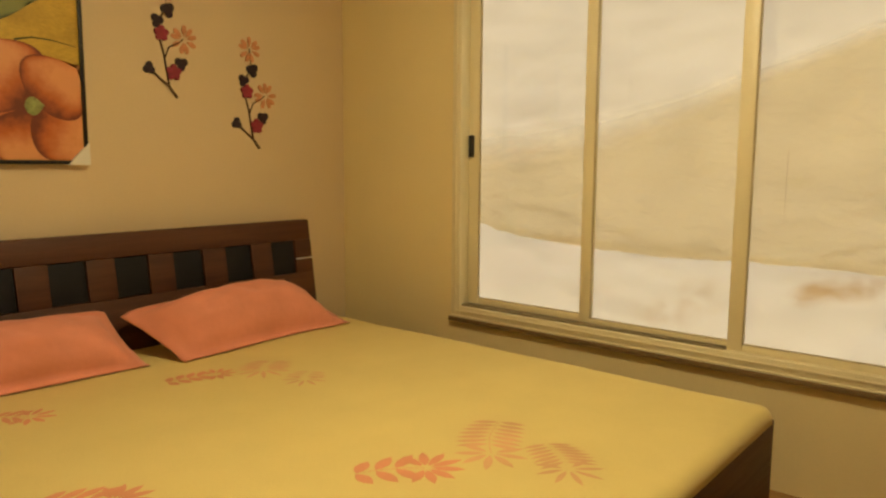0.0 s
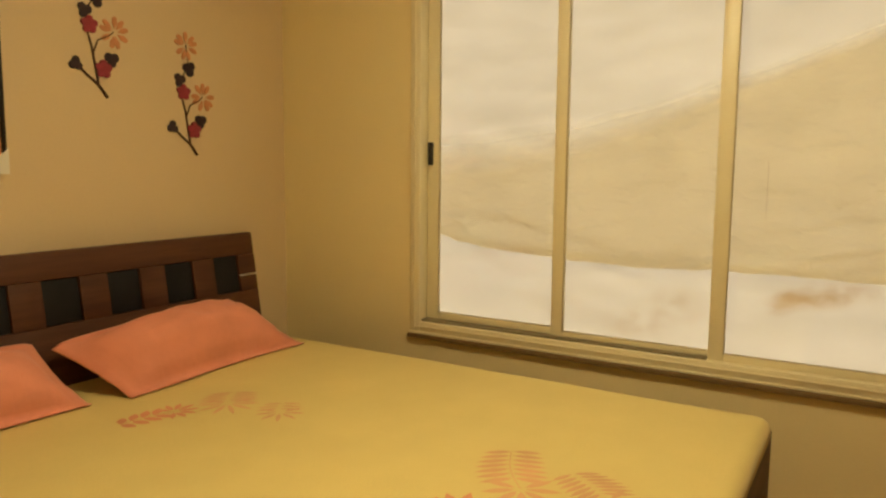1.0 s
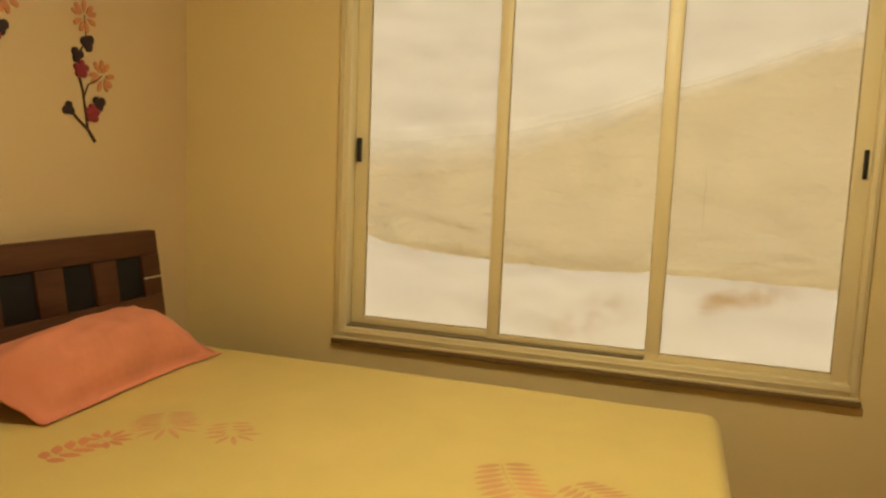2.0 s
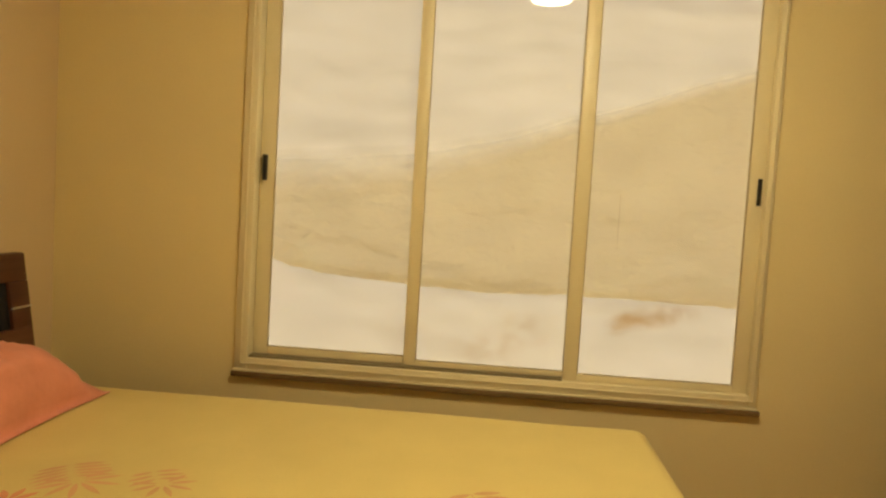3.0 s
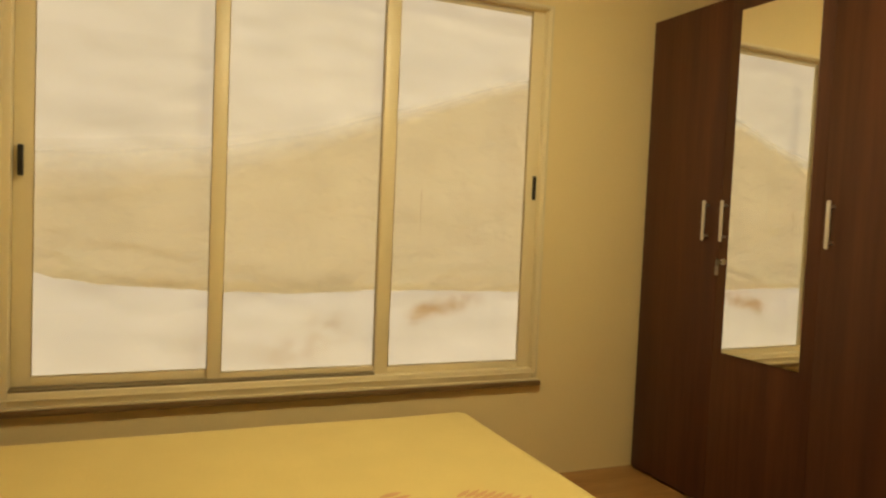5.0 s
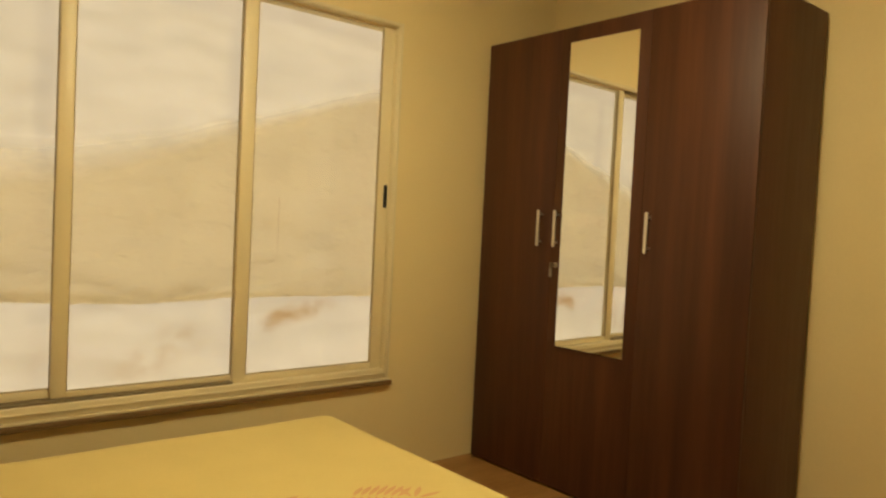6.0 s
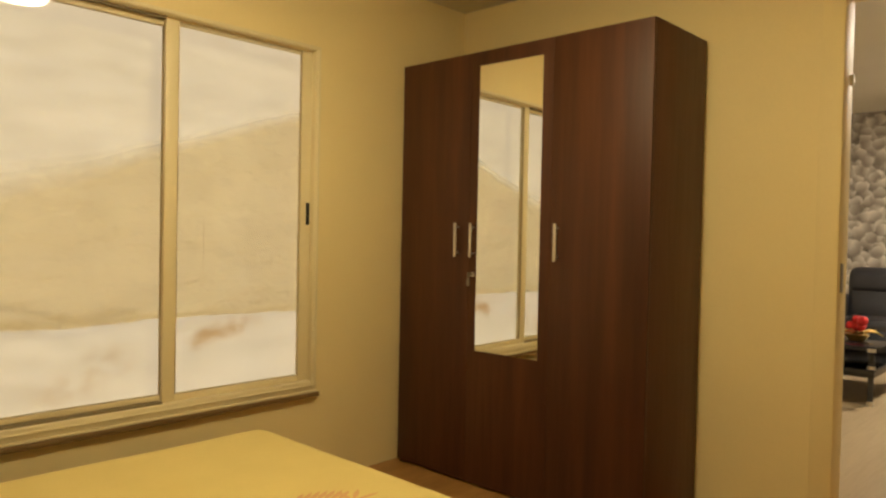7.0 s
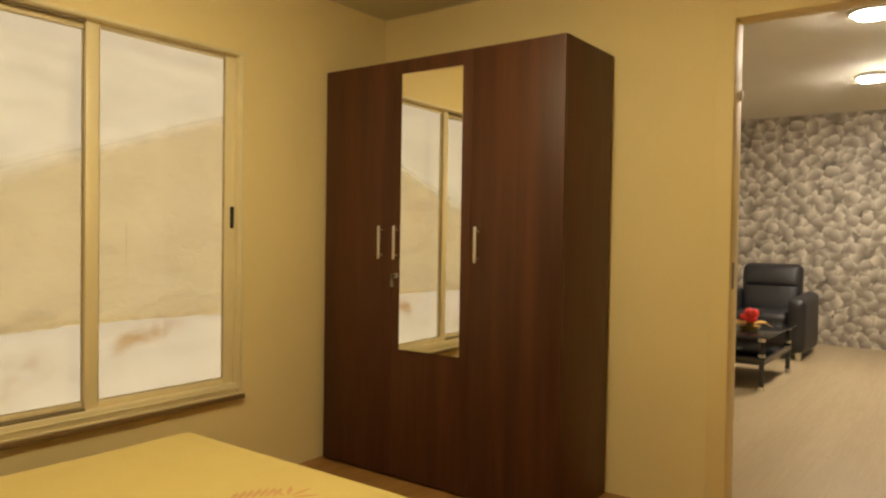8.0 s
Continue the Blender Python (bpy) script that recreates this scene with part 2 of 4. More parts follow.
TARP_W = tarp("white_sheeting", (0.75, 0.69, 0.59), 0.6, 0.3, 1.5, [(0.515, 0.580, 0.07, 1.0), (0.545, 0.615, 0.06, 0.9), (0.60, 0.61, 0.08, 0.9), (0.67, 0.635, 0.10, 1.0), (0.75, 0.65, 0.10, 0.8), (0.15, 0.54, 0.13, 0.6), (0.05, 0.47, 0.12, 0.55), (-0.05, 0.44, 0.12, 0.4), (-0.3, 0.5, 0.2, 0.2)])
TARP_T = tarp("tan_sheeting", (0.99, 0.925, 0.745), 0.94, 0.5, 4.0, fade_edge=True)
# Darker tan for the pleats: the creases' shade lies in this colour.
TARP_T2 = tarp("tan_crease_shade_sheeting", (0.58, 0.49, 0.33), 0.85, 0.3, 2.0, fade_edge=True)
DRIP = surface("dried_drip", (0.52, 0.42, 0.26), 0.8, 0.2, 40)
STEM = surface("dark_brown_stem", (0.07, 0.03, 0.015), 0.6, 0.1)
LEAFD = surface("dark_plum_leaf", (0.03, 0.014, 0.02), 0.5, 0.2, 30)
MAGENTA = surface("magenta_blossom", (0.3, 0.03, 0.05), 0.5, 0.2, 30)
PEACH = surface("peach_blossom", (0.68, 0.3, 0.15), 0.6, 0.15, 30)
CANVAS = surface("ochre_canvas", (0.62, 0.40, 0.05), 0.5, 0.22, 4, 60, 0.15, 0.002, stretch=(1, 1, 2))
GREEN_D = surface("dark_green_paint", (0.04, 0.07, 0.02), 0.5, 0.3, 9, 60, 0.15, 0.002)
GREEN = surface("flower_heart_paint", (0.32, 0.34, 0.1), 0.5, 0.4, 30, 90, 0.15, 0.002)
FRAME_B = surface("black_frame_lacquer", (0.012, 0.009, 0.007), 0.35, 0.1)
CARD = surface("white_card", (0.8, 0.76, 0.66), 0.6, 0.03)
LEATHER = surface("black_leather", (0.019, 0.018, 0.020), 0.48, 0.2, 6, 120, 0.3, 0.003, spec=0.5)
DARKGLASS = surface("black_glass", (0.012, 0.012, 0.014), 0.06, 0.05, relief=0, spec=0.6)
LACQUER = surface("black_lacquer", (0.014, 0.014, 0.016), 0.15, 0.1, 8, 90, 0.02, 0.001, spec=0.6)
RED = surface("red_petals", (0.6, 0.02, 0.02), 0.5, 0.2, 30)
GOLD = surface("gilt_leaf", (0.75, 0.5, 0.16), 0.3, 0.1, 10, metal=1.0)
LAMP_ON = glowing("lit_lamp_diffuser", WARM, 152.0)
LR_LAMP_ON = glowing("lit_panel_diffuser", (1.0, 0.88, 0.70), 640.0)
LR_NEAR_ON = glowing("lit_near_diffuser", (1.0, 0.88, 0.70), 290.0)
WHITE = surface("white_plastic", (0.8, 0.79, 0.75), 0.4, 0.03)
EARTH = surface("bare_earth", (0.3, 0.24, 0.16), 0.95, 0.2, 0.6, 12, 0.5, 0.03)

# ---------------------------------------------------------------- building tools
BASES = {}


def thing(name, base, label, category, group="", kind=""):
    ob = tagged(new(name), label, category, group, kind)
    ob.location = base
    ob.empty_display_size = 0.05
    BASES[ob.name] = Vector(base)
    return ob


def finish(bm, name, material, smooth=40):
    bmesh.ops.recalc_face_normals(bm, faces=bm.faces)
    me = bpy.data.meshes.new(name)
    bm.to_mesh(me)
    bm.free()
    me.materials.append(material)
    if smooth:
        for p in me.polygons:
            p.use_smooth = True
        me.set_sharp_from_angle(angle=radians(smooth))
    return me


def part(name, bm, material, parent, label="", smooth=40):
    """One mesh under a thing or under a part, built in world metres."""
    base = BASES[parent.name]
    bm.transform(Matrix.Translation(-base))
    ob = new(name, finish(bm, name, material, smooth))
    ob.parent = parent
    BASES[ob.name] = base
    return tagged(ob, label) if label else ob


def single(name, bm, material, base, label, category, kind="", group="", smooth=40):
    bm.transform(Matrix.Translation(-Vector(base)))
    ob = new(name, finish(bm, name, material, smooth))
    ob.location = base
    BASES[ob.name] = Vector(base)
    return tagged(ob, label, category, group, kind)


def setting(name, bm, material, label="", smooth=0):
    ob = new(name, finish(bm, name, material, smooth))
    BASES[ob.name] = Vector((0, 0, 0))
    return tagged(ob, label, "", "", "structure")


def add_box(bm, lo, hi, bev=0.0, seg=2):
    made = bmesh.ops.create_cube(bm, size=1.0)["verts"]
    for v in made:
        v.co = Vector([lo[k] if v.co[k] < 0 else hi[k] for k in range(3)])
    if bev:
        edges = list({e for v in made for e in v.link_edges})
        bmesh.ops.bevel(bm, geom=edges, offset=bev, segments=seg, affect="EDGES", profile=0.5)
    return bm


def box(lo, hi, bev=0.0, seg=2):
    return add_box(bmesh.new(), [min(a, b) for a, b in zip(lo, hi)], [max(a, b) for a, b in zip(lo, hi)], bev, seg)


def boxes(*list_of):
    bm = bmesh.new()
    for b in list_of:
        add_box(bm, *b)
    return bm


def add_rod(bm, a, b, r, r2=None, seg=12):
    a, b = Vector(a), Vector(b)
    d = b - a
    m = Matrix.Translation((a + b) / 2) @ d.to_track_quat("Z", "Y").to_matrix().to_4x4()
    bmesh.ops.create_cone(bm, cap_ends=True, segments=seg, radius1=r, radius2=r if r2 is None else r2, depth=d.length, matrix=m)
    return bm


def rod(a, b, r, r2=None, seg=12):
    return add_rod(bmesh.new(), a, b, r, r2, seg)


def tube(points, radius, taper=1.0, seg=8):
    bm = bmesh.new()
    rings = []
    pts = [Vector(p) for p in points]
    for k, p in enumerate(pts):
        d = (pts[min(k + 1, len(pts) - 1)] - pts[max(k - 1, 0)]).normalized()
        q = d.to_track_quat("Z", "Y")
        r = radius * (1 + (taper - 1) * k / (len(pts) - 1))
        rings.append([bm.verts.new(p + q @ Vector((r * math.cos(t), r * math.sin(t), 0))) for t in (2 * math.pi * n / seg for n in range(seg))])
    for a, b in zip(rings, rings[1:]):
        for n in range(seg):
            bm.faces.new((a[n], a[(n + 1) % seg], b[(n + 1) % seg], b[n]))
    bm.faces.new(rings[0][::-1])
    bm.faces.new(rings[-1])
    return bm


def lerp(knots, x):
    if x <= knots[0][0]:
        return knots[0][1]
    for (a, u), (b, v) in zip(knots, knots[1:]):
        if x <= b:
            f = (x - a) / (b - a)
            f = f * f * (3 - 2 * f) * 0.4 + f * 0.6
            return u + (v - u) * f
    return knots[-1][1]


# ---------------------------------------------------------------- rooms
RX, RY, RH = 3.76, -3.30, 2.385        # bedroom: headboard wall at x = 0, window wall at y = 0
LX, LH = 9.65, 2.58                    # living room behind the doorway
WT = 0.10
WIN = (0.79, 2.75, 0.44, 1.975)       # opening in the window wall
DOOR = (-1.883, -2.80, 2.12)            # opening in the wardrobe wall


def wall_y(name, y0, y1, x0, x1, z1, hole, material, label):
    if not hole:
        return setting(name, box((x0, y0, 0), (x1, y1, z1)), material, label)
    a, b, c, d = hole
    bits = [((x0, y0, 0), (a, y1, z1)), ((b, y0, 0), (x1, y1, z1)), ((a, y0, d), (b, y1, z1))]
    if c > 0:
        bits.append(((a, y0, 0), (b, y1, c)))
    return setting(name, boxes(*bits), material, label)


wall_y("wall_north", 0, WT, 0, RX, LH + 0.1, WIN, WALL, "ochre painted bedroom wall with a wide window")
setting("wall_west", box((-WT, RY - WT, 0), (0, WT, LH + 0.1)), WALL_W, "rosy ochre bedroom wall behind the bed, with dimmer light in its colour")
wall_y("wall_south", RY - WT, RY, 0, RX, LH + 0.1, None, WALL, "ochre painted bedroom wall")
setting("wall_east", boxes(((RX, DOOR[0], 0), (RX + WT, 0.6, LH + 0.1)), ((RX, -5.0, 0), (RX + WT, DOOR[1], LH + 0.1)),
                           ((RX, DOOR[1], DOOR[2]), (RX + WT, DOOR[0], LH + 0.1))), WALL, "ochre painted bedroom wall with a doorway")
setting("ceiling", box((0, RY, RH), (RX, 0, RH + 0.08)), CEIL, "plain pale bedroom ceiling")
setting("floor", box((-WT, RY - WT, -0.1), (RX + WT / 2, WT, 0)), FLOOR, "warm brown laminate bedroom floor")
setting("floor_2", box((RX + WT / 2, -5.1, -0.1), (LX + WT, 0.7, 0)), LR_FLOOR, "pale laminate living room floor")
setting("ceiling_2", box((RX + WT, -5.0, LH), (LX, 0.6, LH + 0.08)), CEIL, "plain pale living room ceiling")
setting("wall_far", box((LX, -5.1, 0), (LX + WT, 0.7, LH + 0.1)), PAPER, "living room wall papered with grey and cream petals")
setting("wall_living_north", box((RX + WT, 0.6, 0), (LX, 0.7, LH + 0.1)), LR_WALL, "pale living room wall")
setting("wall_living_south", box((RX, -5.1, 0), (LX, -5.0, LH + 0.1)), LR_WALL, "pale living room wall")
setting("ground", box((-90, -90, -0.6), (90, 120, -0.5)), EARTH, "bare earth outside")

# door frame with its strike plate
df = thing("door_1", (RX, DOOR[0], 0), "ochre painted door frame round an open doorway", "door frame", kind="structure")
part("jamb", box((RX - 0.012, DOOR[0] - 0.035, 0), (RX + WT + 0.012, DOOR[0] + 0.045, DOOR[2] + 0.03), 0.004), WALL, df)
part("jamb", box((RX - 0.012, DOOR[1] - 0.045, 0), (RX + WT + 0.012, DOOR[1] + 0.035, DOOR[2] + 0.03), 0.004), WALL, df)
part("head", box((RX - 0.012, DOOR[1] + 0.035, DOOR[2] - 0.035), (RX + WT + 0.012, DOOR[0] - 0.035, DOOR[2] + 0.03), 0.004), WALL, df)
part("strike_plate", box((RX + 0.02, DOOR[0] - 0.039, 0.97), (RX + 0.05, DOOR[0] - 0.034, 1.08), 0.001), KEY, df, "dark metal strike plate")
part("catch", box((RX + 0.06, DOOR[0] - 0.05, 1.76), (RX + 0.08, DOOR[0] - 0.035, 1.80), 0.003), WHITE, df, "small white door catch")

# ---------------------------------------------------------------- window
win = thing("window_1", (1.76, 0, WIN[2]), "beige aluminium sliding window with three sashes", "window", kind="structure")
F0, F1, FZ0, FZ1 = 0.765, 2.772, 0.435, 1.998
part("window_frame", box((F0, -0.016, FZ0), (F0 + 0.052, 0.085, FZ1), 0.004), ALU, win)
part("window_frame", box((F1 - 0.028, -0.016, FZ0), (F1, 0.085, FZ1), 0.004), ALU, win)
part("window_frame", box((F0 + 0.052, -0.0155, FZ0), (F1 - 0.028, 0.085, FZ0 + 0.044), 0.004), ALU, win)
part("window_frame", box((F0 + 0.052, -0.0155, FZ1 - 0.022), (F1 - 0.028, 0.085, FZ1), 0.004), ALU, win)
part("window_sill", box((F0 - 0.004, -0.024, 0.4255), (F1 + 0.004, 0.0, 0.4345), 0.004), ALU, win)
part("sill_strip", box((F0 - 0.008, -0.028, 0.405), (F1 + 0.012, 0.0, 0.425), 0.004), SILL_STRIP, win, "brown strip under the sill")
for lo, hi in (((F0 + 0.020, -0.021, FZ0 + 0.018), (F0 + 0.029, -0.0155, FZ1 - 0.010)), ((F1 - 0.018, -0.021, FZ0 + 0.018), (F1 - 0.010, -0.0155, FZ1 - 0.010)),
               ((F0 + 0.029, -0.021, FZ0 + 0.018), (F1 - 0.018, -0.015, FZ0 + 0.027)), ((F0 + 0.029, -0.021, FZ1 - 0.018), (F1 - 0.018, -0.015, FZ1 - 0.010))):
    part("bead", box(lo, hi, 0.002), ALU, win)
part("track", box((F0 + 0.052, 0.0, FZ0 + 0.0445), (2.05, 0.07, FZ0 + 0.052)), TRACK, win, "sliding track with its recess shade in the colour")
part("track", box((F0 + 0.052, 0.004, FZ1 - 0.032), (2.05, 0.07, FZ1 - 0.0225)), TRACK, win, "sliding track with its recess shade in the colour")


def sash(x0, x1, y, zb, gx0, gx1, gz0, gz1, zt):
    d = 0.015
    s = part("sash", boxes(((x0, y - d / 2, zb), (gx0, y + d / 2, zt), 0.003), ((gx1, y - d / 2, zb), (x1, y + d / 2, zt), 0.003),
                           ((gx0, y - d / 2 + 0.0008, zb), (gx1, y + d / 2 - 0.0008, gz0), 0.002), ((gx0, y - d / 2 + 0.0008, gz1), (gx1, y + d / 2 - 0.0008, zt), 0.002)), ALU, win)
    bead = part("gasket", boxes(((gx0, y - 0.006, gz0), (gx0 + 0.003, y + 0.006, gz1)), ((gx1 - 0.003, y - 0.006, gz0), (gx1, y + 0.006, gz1)),
                                ((gx0, y - 0.006, gz0), (gx1, y + 0.006, gz0 + 0.003)), ((gx0, y - 0.006, gz1 - 0.003), (gx1, y + 0.006, gz1))), GASKET, s, "thin brown rubber gasket")
    pane = part("pane", box((gx0, y - 0.002, gz0), (gx1, y + 0.002, gz1)), GLASS, s, "clear glass pane", smooth=0)
    pane.visible_shadow = False
    return s


s1 = sash(0.8175, 1.478, 0.0535, 0.4875, 0.875, 1.431, 0.518, 1.945, 1.972)
s2 = sash(1.429, 2.107, 0.0365, 0.4875, 1.477, 2.054, 0.508, 1.945, 1.972)
s3 = sash(2.053, 2.7435, 0.0195, 0.4795, 2.106, 2.688, 0.507, 1.968, 1.9755)
part("latch", box((0.832, 0.022, 1.181), (0.848, 0.0465, 1.281), 0.003), BLACK, s1, "black finger latch")
part("latch", box((2.7175, 0.002, 1.190), (2.7325, 0.0125, 1.290), 0.003), BLACK, s3, "black finger latch")

part("drip", tube([(2.222, 0.0162, 1.205), (2.2215, 0.0162, 1.1), (2.222, 0.0162, 0.93)], 0.0009, 0.4, 6), DRIP, s3, "thin dried brown drip on the pane")

# sheeting hung close behind the panes
TAN_TOP = [(0.5, 1.30), (0.878, 1.312), (1.465, 1.363), (1.793, 1.427), (2.086, 1.517), (2.745, 1.722), (3.0, 1.80)]
TAN_LOW = [(0.5, 0.90), (0.854, 0.868), (0.95, 0.838), (1.168, 0.812), (1.471, 0.793), (1.75, 0.785), (2.059, 0.795), (2.4, 0.795), (2.738, 0.788), (3.0, 0.78)]


def drape(x, z, y, z0, z1):
    """Soft billows with sharp crumpled creases, more of them towards the hanging edge."""
    w = noise.noise(Vector((x * 1.7, z * 5.0, y * 40))) * 0.6 + noise.noise(Vector((x * 4 + 3, z * 15 + x * 3, y * 40))) * 0.35
    down = 1 - (z - z0) / (z1 - z0)
    long = max(0.0, 1 - 4.5 * abs(noise.noise(Vector((x * 1.5 + 9, z * 6.5 - x * 1.2, y * 40)))))
    short = max(0.0, 1 - 4.5 * abs(noise.noise(Vector((x * 4.2 - 5, z * 13 + x * 2.0, y * 40 + 3)))))
    return w - (0.35 + 0.75 * down) * (0.55 * long + 0.3 * short)


def sheet(y, low, high, nx, nz, wave):
    bm = bmesh.new()
    weave = bm.verts.layers.float.new("weave")
    grid = []
    for i in range(nx + 1):
        x = 0.5 + 2.5 * i / nx
        z0, z1 = low(x), high(x)
        col = []
        for j in range(nz + 1):
            z = z0 + (z1 - z0) * j / nz
            w = drape(x, z, y, z0, z1) * min(1.0, 0.05 + (z1 - z) / 0.4)
            w += 0.5 * max(0.0, 1 - (z - z0) / 0.16) * noise.noise(Vector((x * 6, z * 26, y * 40 + 5)))
            vert = bm.verts.new((x, y + wave * w, z))
            # weave is opacity here: full below, fading out at the upper edge
            vert[weave] = min(1.0, 0.08 + (z1 - z) / (0.20 - 0.13 * min(1.0, max(0.0, (x - 1.2) / 1.0))))
            col.append(vert)
        grid.append(col)
    for i in range(nx):
        for j in range(nz):
            bm.faces.new((grid[i][j], grid[i + 1][j], grid[i + 1][j + 1], grid[i][j + 1]))
    return bm


def folded_hem(y, low, depth, nx=120, nz=6):
    """The turned-up lower edge of a sheet, a second layer behind it."""
    bm = bmesh.new()
    weave = bm.verts.layers.float.new("weave")
    grid = []
    for i in range(nx + 1):
        x = 0.5 + 2.5 * i / nx
        h = depth * (1 + 0.9 * noise.noise(Vector((x * 3.1, 5, 0))) + 0.25 * noise.noise(Vector((x * 9, 8, 0))))
        grid.append([bm.verts.new((x, y + 0.003 * noise.noise(Vector((x * 6, j, 2))), low(x) + h * j / nz)) for j in range(nz + 1)])
    for vert in bm.verts:
        vert[weave] = 1.0
    for a, b in zip(grid, grid[1:]):
        for j in range(nz):
            bm.faces.new((a[j], b[j], b[j + 1], a[j + 1]))
    return bm


wob = lambda x, k: 0.006 * noise.noise(Vector((x * 9, k, 0))) + 0.004 * noise.noise(Vector((x * 23, k, 1)))
single("plastic_sheet", sheet(0.152, lambda x: 0.1, lambda x: 2.5, 90, 90, 0.012), TARP_W, (1.75, 0.152, 0.1),
       "white builder's sheeting with mud stains behind the window", "sheeting", smooth=180)
tan = single("tan_sheet", sheet(0.122, lambda x: lerp(TAN_LOW, x) + wob(x, 1), lambda x: lerp(TAN_TOP, x) + wob(x, 7), 220, 90, 0.014), TARP_T, (1.75, 0.122, 0.79),
       "creased tan sheeting with a sagging edge behind the window", "sheeting", smooth=180)

part("hem", folded_hem(0.136, lambda x: lerp(TAN_LOW, x) + wob(x, 1), 0.024), TARP_T, tan, "turned-up lower hem of the sheet", smooth=180)


def pleat(points, width, strength, seed):
    """A ribbon where the sheet doubles over, its crease shade put into a darker colour, thinning out at its borders and
    ends.
    """
    bm = bmesh.new()
    weave = bm.verts.layers.float.new("weave")
    n, rows = 36, []
    for i in range(n + 1):
        f = i / n
        x = points[0][0] + (points[-1][0] - points[0][0]) * f
        z = lerp(points, x) + 0.006 * noise.noise(Vector((x * 9, seed, 4))) + 0.003 * noise.noise(Vector((x * 30, seed, 6)))
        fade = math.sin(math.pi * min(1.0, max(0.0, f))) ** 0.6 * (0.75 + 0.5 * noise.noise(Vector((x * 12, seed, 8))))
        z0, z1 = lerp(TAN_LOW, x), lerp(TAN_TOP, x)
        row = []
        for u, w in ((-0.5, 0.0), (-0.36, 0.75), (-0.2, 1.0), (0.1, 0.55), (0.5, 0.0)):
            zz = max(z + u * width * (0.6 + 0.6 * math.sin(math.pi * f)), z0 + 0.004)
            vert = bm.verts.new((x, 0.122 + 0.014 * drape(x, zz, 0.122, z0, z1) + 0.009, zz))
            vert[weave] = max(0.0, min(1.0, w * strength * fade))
            row.append(vert)
        rows.append(row)
    for a, b in zip(rows, rows[1:]):
        for j in range(4):
            bm.faces.new((a[j], b[j], b[j + 1], a[j + 1]))
    return part("pleat", bm, TARP_T2, tan, "darker ribbon for the shade of a crease", smooth=180)


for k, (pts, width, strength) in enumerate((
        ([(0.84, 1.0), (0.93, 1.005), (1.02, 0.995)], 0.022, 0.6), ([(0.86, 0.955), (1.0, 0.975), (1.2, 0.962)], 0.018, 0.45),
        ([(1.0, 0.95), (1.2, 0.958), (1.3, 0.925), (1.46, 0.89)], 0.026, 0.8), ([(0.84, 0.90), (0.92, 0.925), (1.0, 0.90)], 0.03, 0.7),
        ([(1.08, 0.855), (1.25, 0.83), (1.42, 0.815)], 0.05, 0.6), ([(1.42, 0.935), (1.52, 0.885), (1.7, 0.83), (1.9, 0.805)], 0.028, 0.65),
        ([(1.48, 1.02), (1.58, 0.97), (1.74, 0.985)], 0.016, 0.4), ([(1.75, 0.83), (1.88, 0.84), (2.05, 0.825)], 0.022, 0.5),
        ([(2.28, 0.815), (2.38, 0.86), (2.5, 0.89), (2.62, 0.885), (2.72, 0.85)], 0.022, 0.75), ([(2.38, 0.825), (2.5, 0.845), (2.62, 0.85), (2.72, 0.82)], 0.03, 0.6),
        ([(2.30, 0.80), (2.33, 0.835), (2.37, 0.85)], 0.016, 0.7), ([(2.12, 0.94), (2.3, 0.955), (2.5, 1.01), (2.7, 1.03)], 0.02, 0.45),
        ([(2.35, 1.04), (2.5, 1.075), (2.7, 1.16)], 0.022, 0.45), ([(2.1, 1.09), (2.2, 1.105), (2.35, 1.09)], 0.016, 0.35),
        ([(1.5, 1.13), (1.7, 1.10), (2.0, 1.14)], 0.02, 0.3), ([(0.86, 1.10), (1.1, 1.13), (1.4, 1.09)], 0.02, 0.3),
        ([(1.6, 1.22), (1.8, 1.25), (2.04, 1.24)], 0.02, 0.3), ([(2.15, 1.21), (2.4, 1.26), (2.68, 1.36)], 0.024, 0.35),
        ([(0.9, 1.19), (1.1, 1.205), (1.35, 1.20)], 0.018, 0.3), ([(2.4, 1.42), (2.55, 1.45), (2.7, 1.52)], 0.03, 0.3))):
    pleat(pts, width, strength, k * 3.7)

# ---------------------------------------------------------------- wardrobe
wd = thing("wardrobe", (3.52, -0.71, 0), "three-door mahogany laminate wardrobe with a mirror door", "wardrobe")
WF, WY0, WY1 = 3.28, -0.03, -1.39
part("side_panel", box((WF + 0.019, WY0 - 0.018, 0.0), (3.745, WY0, 2.0), 0.0015), WARD_SIDE, wd)
part("side_panel", box((WF + 0.019, WY1, 0.0), (3.745, WY1 + 0.018, 2.0), 0.0015), WARD_SIDE, wd)
part("top_panel", box((WF + 0.019, WY1 + 0.018, 1.982), (3.745, WY0 - 0.018, 2.0), 0.0015), WARD_SIDE, wd)
part("back_panel", box((3.737, WY1 + 0.018, 0.0), (3.744, WY0 - 0.018, 1.982)), WARD_SIDE, wd)
part("bottom_panel", box((WF + 0.022, WY1 + 0.018, 0.06), (3.737, WY0 - 0.018, 0.078)), WARD_SIDE, wd)
part("plinth", box((WF + 0.03, WY1 + 0.018, 0.0), (WF + 0.048, WY0 - 0.018, 0.06)), WARD_SIDE, wd)
DW = (WY0 - WY1) / 3


def bar_handle(parent, y):
    h = part("handle", box((WF - 0.030, y - 0.007, 1.056), (WF - 0.022, y + 0.007, 1.214), 0.002), SATIN, parent, "satin aluminium bar handle")
    for z in (1.075, 1.195):
        part("standoff", rod((WF - 0.024, y, z), (WF + 0.001, y, z), 0.004), CHROME, h)


